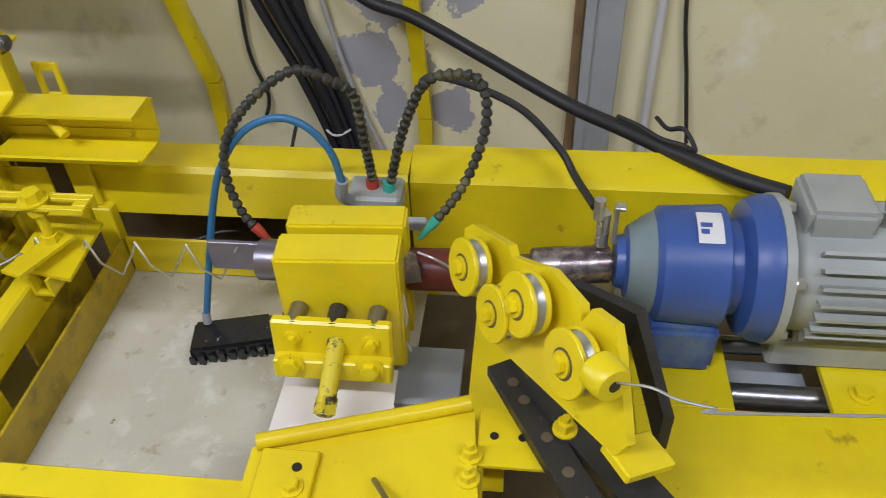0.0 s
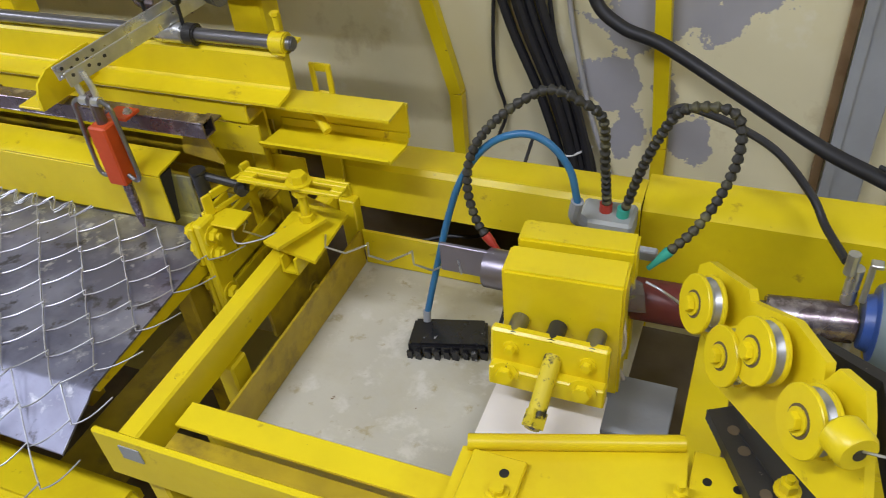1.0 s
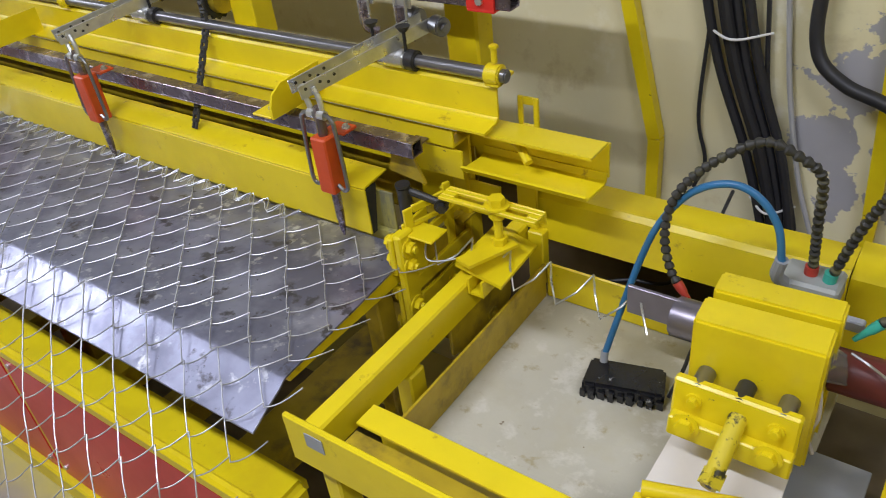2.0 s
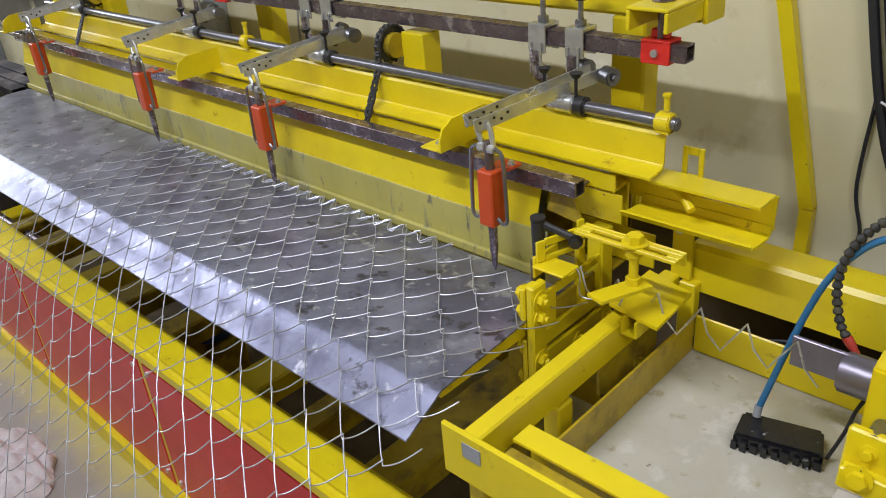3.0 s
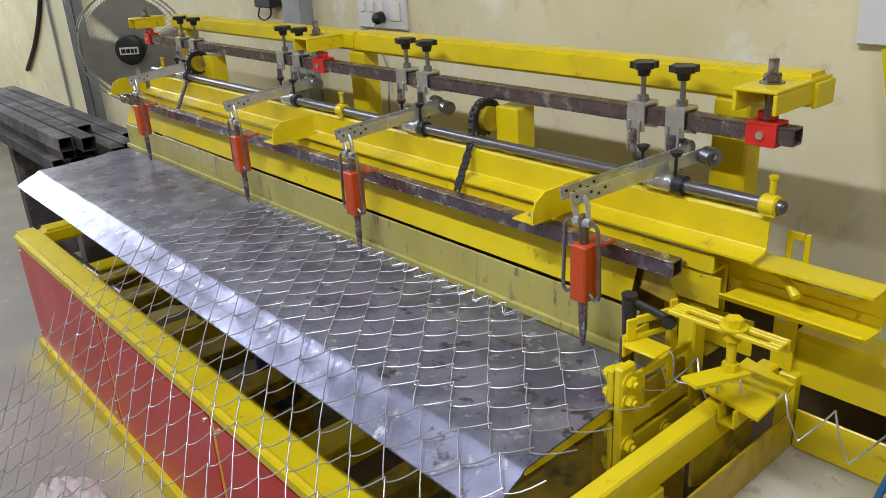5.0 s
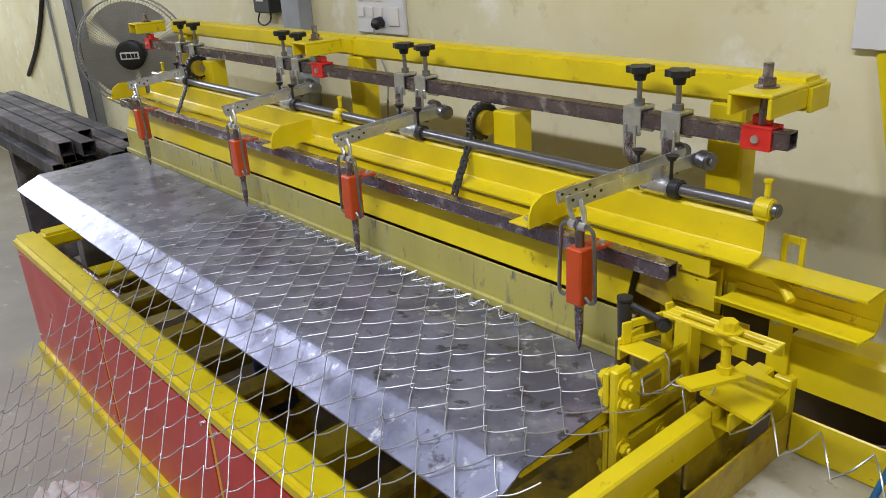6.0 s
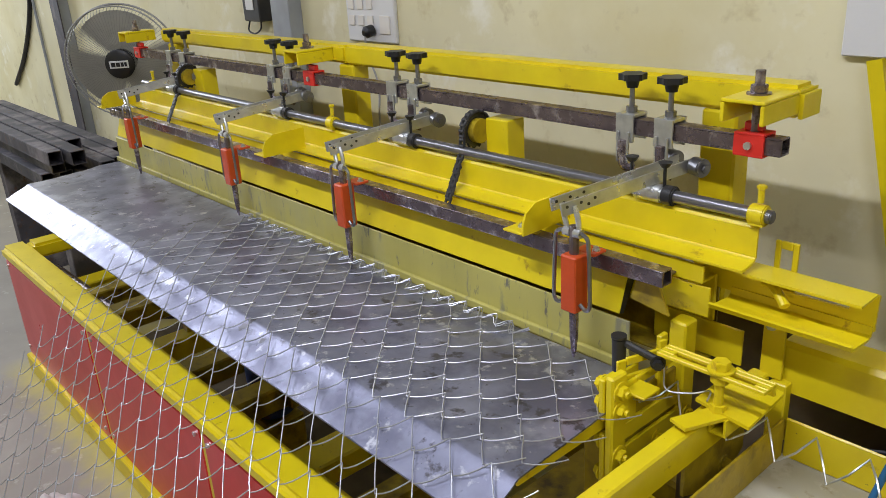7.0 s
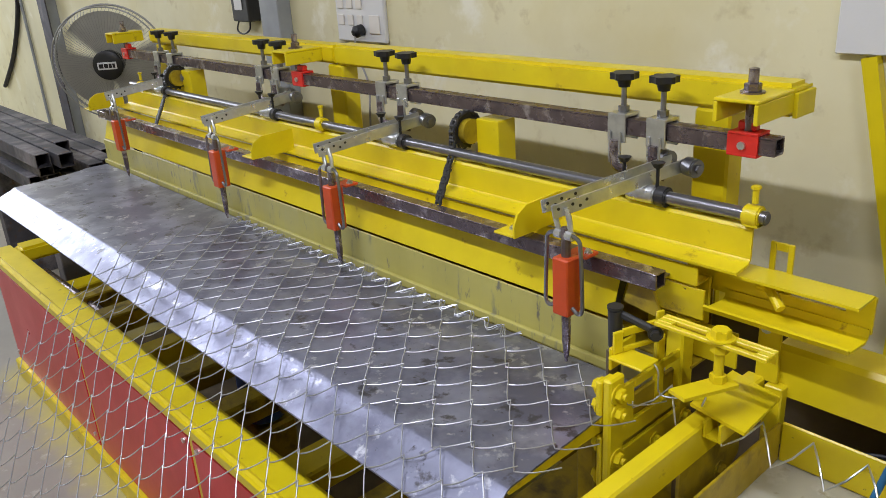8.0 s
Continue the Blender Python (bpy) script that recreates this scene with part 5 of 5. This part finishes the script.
rnd = random.Random(4)
for i in range(13):
    row, k = divmod(i, 5)
    y = -0.085 + 0.062 * k + 0.03 * (row % 2)
    z = 0.520 + row * 0.056
    bm = B()
    square_tube(bm, -4.6 + rnd.uniform(0, 0.3), -2.35 + rnd.uniform(-0.25, 0.05), y, y + 0.052, z, z + 0.052)
    ob = solid("steel_pipe", bm, DARKSTEEL, "dark square steel pipe in the stack", "pipe", "stacked pipes")
for x in (-2.75, -3.6):
    solid("trestle_block", box(B(), x, x + 0.08, -0.02, 0.26, FLOOR, 0.519, 0.004), DARKSTEEL, "dark steel trestle block under the pipe stack", "block")
bm = B()
n = 34
grid = []
for i in range(n + 1):
    row = []
    for j in range(n + 1):
        u_, v_ = i / n * 2 - 1, j / n * 2 - 1
        r = math.hypot(u_, v_)
        edge = 0.82 + 0.16 * noise.noise(Vector((math.atan2(v_, u_) * 1.7, 3, 0)))
        h = max(0, 1 - (r / edge) ** 2) ** 0.5 if r < edge else 0
        q = Vector((u_ * 2.4, v_ * 2.4, 0.7))
        fold = abs(noise.noise(q * 1.6)) + 0.5 * abs(noise.noise(q * 3.7))
        f = min(1, edge / max(r, 1e-6))
        row.append(bm.verts.new((-1.36 + u_ * f * 0.24, -0.56 + v_ * f * 0.15, FLOOR + 0.003 + h * (0.020 + 0.075 * fold))))
    grid.append(row)
for i in range(n):
    for j in range(n):
        bm.faces.new((grid[i][j], grid[i + 1][j], grid[i + 1][j + 1], grid[i][j + 1]))
rag = solid("cotton_rag", bm, CLOTH, "crumpled white cotton rag on the floor", "rag")
rag.data.shade_smooth()
rag.data.set_sharp_from_angle(angle=radians(150))

# ---- chain-link fabric over the table, down the front and onto the floor ----
CELL, ROW = 0.039, 0.036
DRAPE = [(-0.002, 0.7045), (-0.285, 0.7045), (-0.300, 0.697), (-0.356, 0.674), (-0.462, 0.615), (-0.60, 0.485), (-0.665, 0.425), (-0.95, 0.17), (-1.20, -0.06), (-1.28, -0.138), (-1.9, -0.141)]


def drape(s):
    for (y0, z0), (y1, z1) in zip(DRAPE, DRAPE[1:]):
        d = math.hypot(y1 - y0, z1 - z0)
        if s <= d:
            t = s / d
            return y0 + (y1 - y0) * t, z0 + (z1 - z0) * t, (-(z1 - z0) / d, (y1 - y0) / d)
        s -= d
    return DRAPE[-1][0], DRAPE[-1][1], (0, -1)


mesh = thing("chain_link_fabric", "galvanised chain-link fabric draped over table and floor", "wire mesh")
for j in range(46):
    rnd = random.Random(100 + j)
    n = 32
    x_start = 0.185 - 0.039 * (j % 2) - 0.002 * j * (j < 8)
    pts = []
    sag = rnd.uniform(-0.002, 0.002)
    for i in range(n + 1):
        x = x_start - CELL * i + rnd.uniform(-0.0016, 0.0016)
        top = i % 2 == 0
        s = j * ROW + (0.0 if top else ROW + 0.004) - (0.002 if top else 0) + sag
        y, z, nn = drape(max(0, s))
        lift = 0.0036 if top else -0.0004
        nn = Vector((0, -nn[0], -nn[1]))
        if nn.z < 0 and abs(nn.z) > abs(nn.y):
            nn = -nn
        P0 = Vector((x, y, z)) + nn * lift
        if pts:
            # the strand bows a little between two crossings
            q = pts[-1]
            mid = (q + P0) / 2
            ym, zm, n2 = drape(max(0, (j + 0.5) * ROW + sag + (0.0080 if i % 2 else 0.003)))
            bow = 0.0006
            mid = Vector((mid.x, ym, zm)) + nn * bow
            arc = mid - (q + P0) / 2
            pts += [q.lerp(P0, f) + arc * math.sin(math.pi * f) for f in (0.12, 0.3, 0.5, 0.7, 0.88)] + [P0]
        else:
            pts.append(P0)
    bm = B()
    tube(bm, pts, 0.00102, 6)
    part("wire", bm, WIRE, mesh)

# finished spirals crowd together where the table meets the stop sheet
for j in range(3):
    rnd = random.Random(300 + j)
    pts = []
    for i in range(66):
        x = -0.10 - 0.0195 * i + rnd.uniform(-0.004, 0.004)
        if x < -1.06:
            break
        top = i % 2 == 0
        pts.append(Vector((x, 0.012 - 0.004 * j - (0.0 if top else 0.020) + rnd.uniform(-0.004, 0.004), 0.7055 + (0.006 if top else 0.0) + 0.002 * j + rnd.uniform(0, 0.003))))
    bm = B()
    tube(bm, spline(pts, 3), 0.00108, 6)
    part("wire", bm, WIRE, mesh)

# spiral that leaves the winding head towards the table
spiral = thing("wire_spiral", "flattened galvanised wire spiral between head and table", "wire spiral", at=(0.35, 0.045, 0.716))
bm = B()
pts = []
for i in range(0, 24):
    x = 0.160 - 0.0162 * i
    pts.append(Vector((x, (0, 0.010, 0, -0.010)[i % 4], (0.028, 0, -0.028, 0)[i % 4])))
fine = []
for a, b in zip(pts, pts[1:]):
    fine += [a.lerp(b, t) for t in (0, 0.5)]
tube(bm, fine + [pts[-1]], 0.0015, 6)
part("wire", bm, GALV, spiral)
bm = B()
tube(bm, spline([(0.135, 0.03, 0.742), (0.155, 0.02, 0.735), (0.185, -0.02, 0.728), (0.215, -0.005, 0.727), (0.235, 0.01, 0.732), (0.24, -0.005, 0.725)], 6), 0.0014, 6)
solid("cut_wire_end", bm, WIRE, "short cut end of galvanised wire on the plate", "wire")


# ---- what moves ----
def motions():
    # hood lifts off the stop sheet, tips back over its lower edge and rests there
    def hood_at(tip, y, z):
        c, s_ = math.cos(radians(tip)), math.sin(radians(tip))
        return pose(0, y - (0.020 * c + 0.7025 * s_), z - (0.7025 * c - 0.020 * s_), -tip, 0, 0)

    walk(hood, [(t, hood_at(tip, y, z)) for t, tip, y, z in ((0, 0, 0.020, 0.7025), (1.4, 0, 0.020, 0.7025), (2.2, 0, 0.020, 0.7025), (2.75, 8, 0.042, 0.742), (3.3, 18, 0.059, 0.7705), (5.0, 18, 0.059, 0.7705), (7.3, 18, 0.059, 0.7705), (8.0, 17.5, 0.058, 0.7690))])
    # chain ends are drawn up under the ledge with the hood
    for c in LIFT_CHAINS:
        walk(c, [(t, pose(0, y, z)) for t, y, z in ((0, 0, 0), (2.2, 0, 0), (2.75, 0.015, 0.026), (3.3, 0.030, 0.052), (7.3, 0.030, 0.052), (8.0, 0.029, 0.050))])
    # cutter stand shuttles across the wire's way
    walk(stand, [(t, pose(0, y, 0)) for t, y in ((0, 0.047), (1.0, 0.055), (2.2, 0.061), (3.2, 0.0), (4.5, 0.0), (7.4, 0.001), (8.0, 0.010))])
    # head follows the stand and makes one stroke
    walk(head, [(t, pose(x, y, z)) for t, x, y, z in ((0, 0.012, 0.035, -0.028), (1.0, 0.012, 0.045, -0.028), (2.2, 0.012, 0.050, -0.024), (3.2, 0, 0, 0), (6.75, 0, 0, 0),
                                                      (6.9, 0.0, 0.0, -0.018), (7.0, 0.0, 0.0, -0.05), (7.1, 0.0, 0.0, -0.052), (7.2, 0.0, 0.0, -0.03), (7.3, 0, 0, -0.004), (7.4, 0, 0, 0), (8.0, 0, 0.006, 0))])
    # spiral turns as it is wound, then stops and drops on the plate
    rows = []
    for k in range(25):
        t = 0.2 * k
        turn = 360 * t / 1.2
        rows.append((t, pose(0.35, 0.025, 0.718, -turn, 0, 0)))
    turn = 360 * 4.8 / 1.2
    rows += [(5.3, pose(0.345, 0.030, 0.700, -turn - 30, 3, 4)), (5.8, pose(0.34, 0.020, 0.690, -turn - 60, 5, 7)), (8.0, pose(0.34, 0.020, 0.690, -turn - 62, 5, 7))]
    walk(spiral, rows)
    # fan blades spin
    walk(blades, [(k / 30, pose(0, 0, 0, 0, 84 * k, 0)) for k in range(241)])


motions()
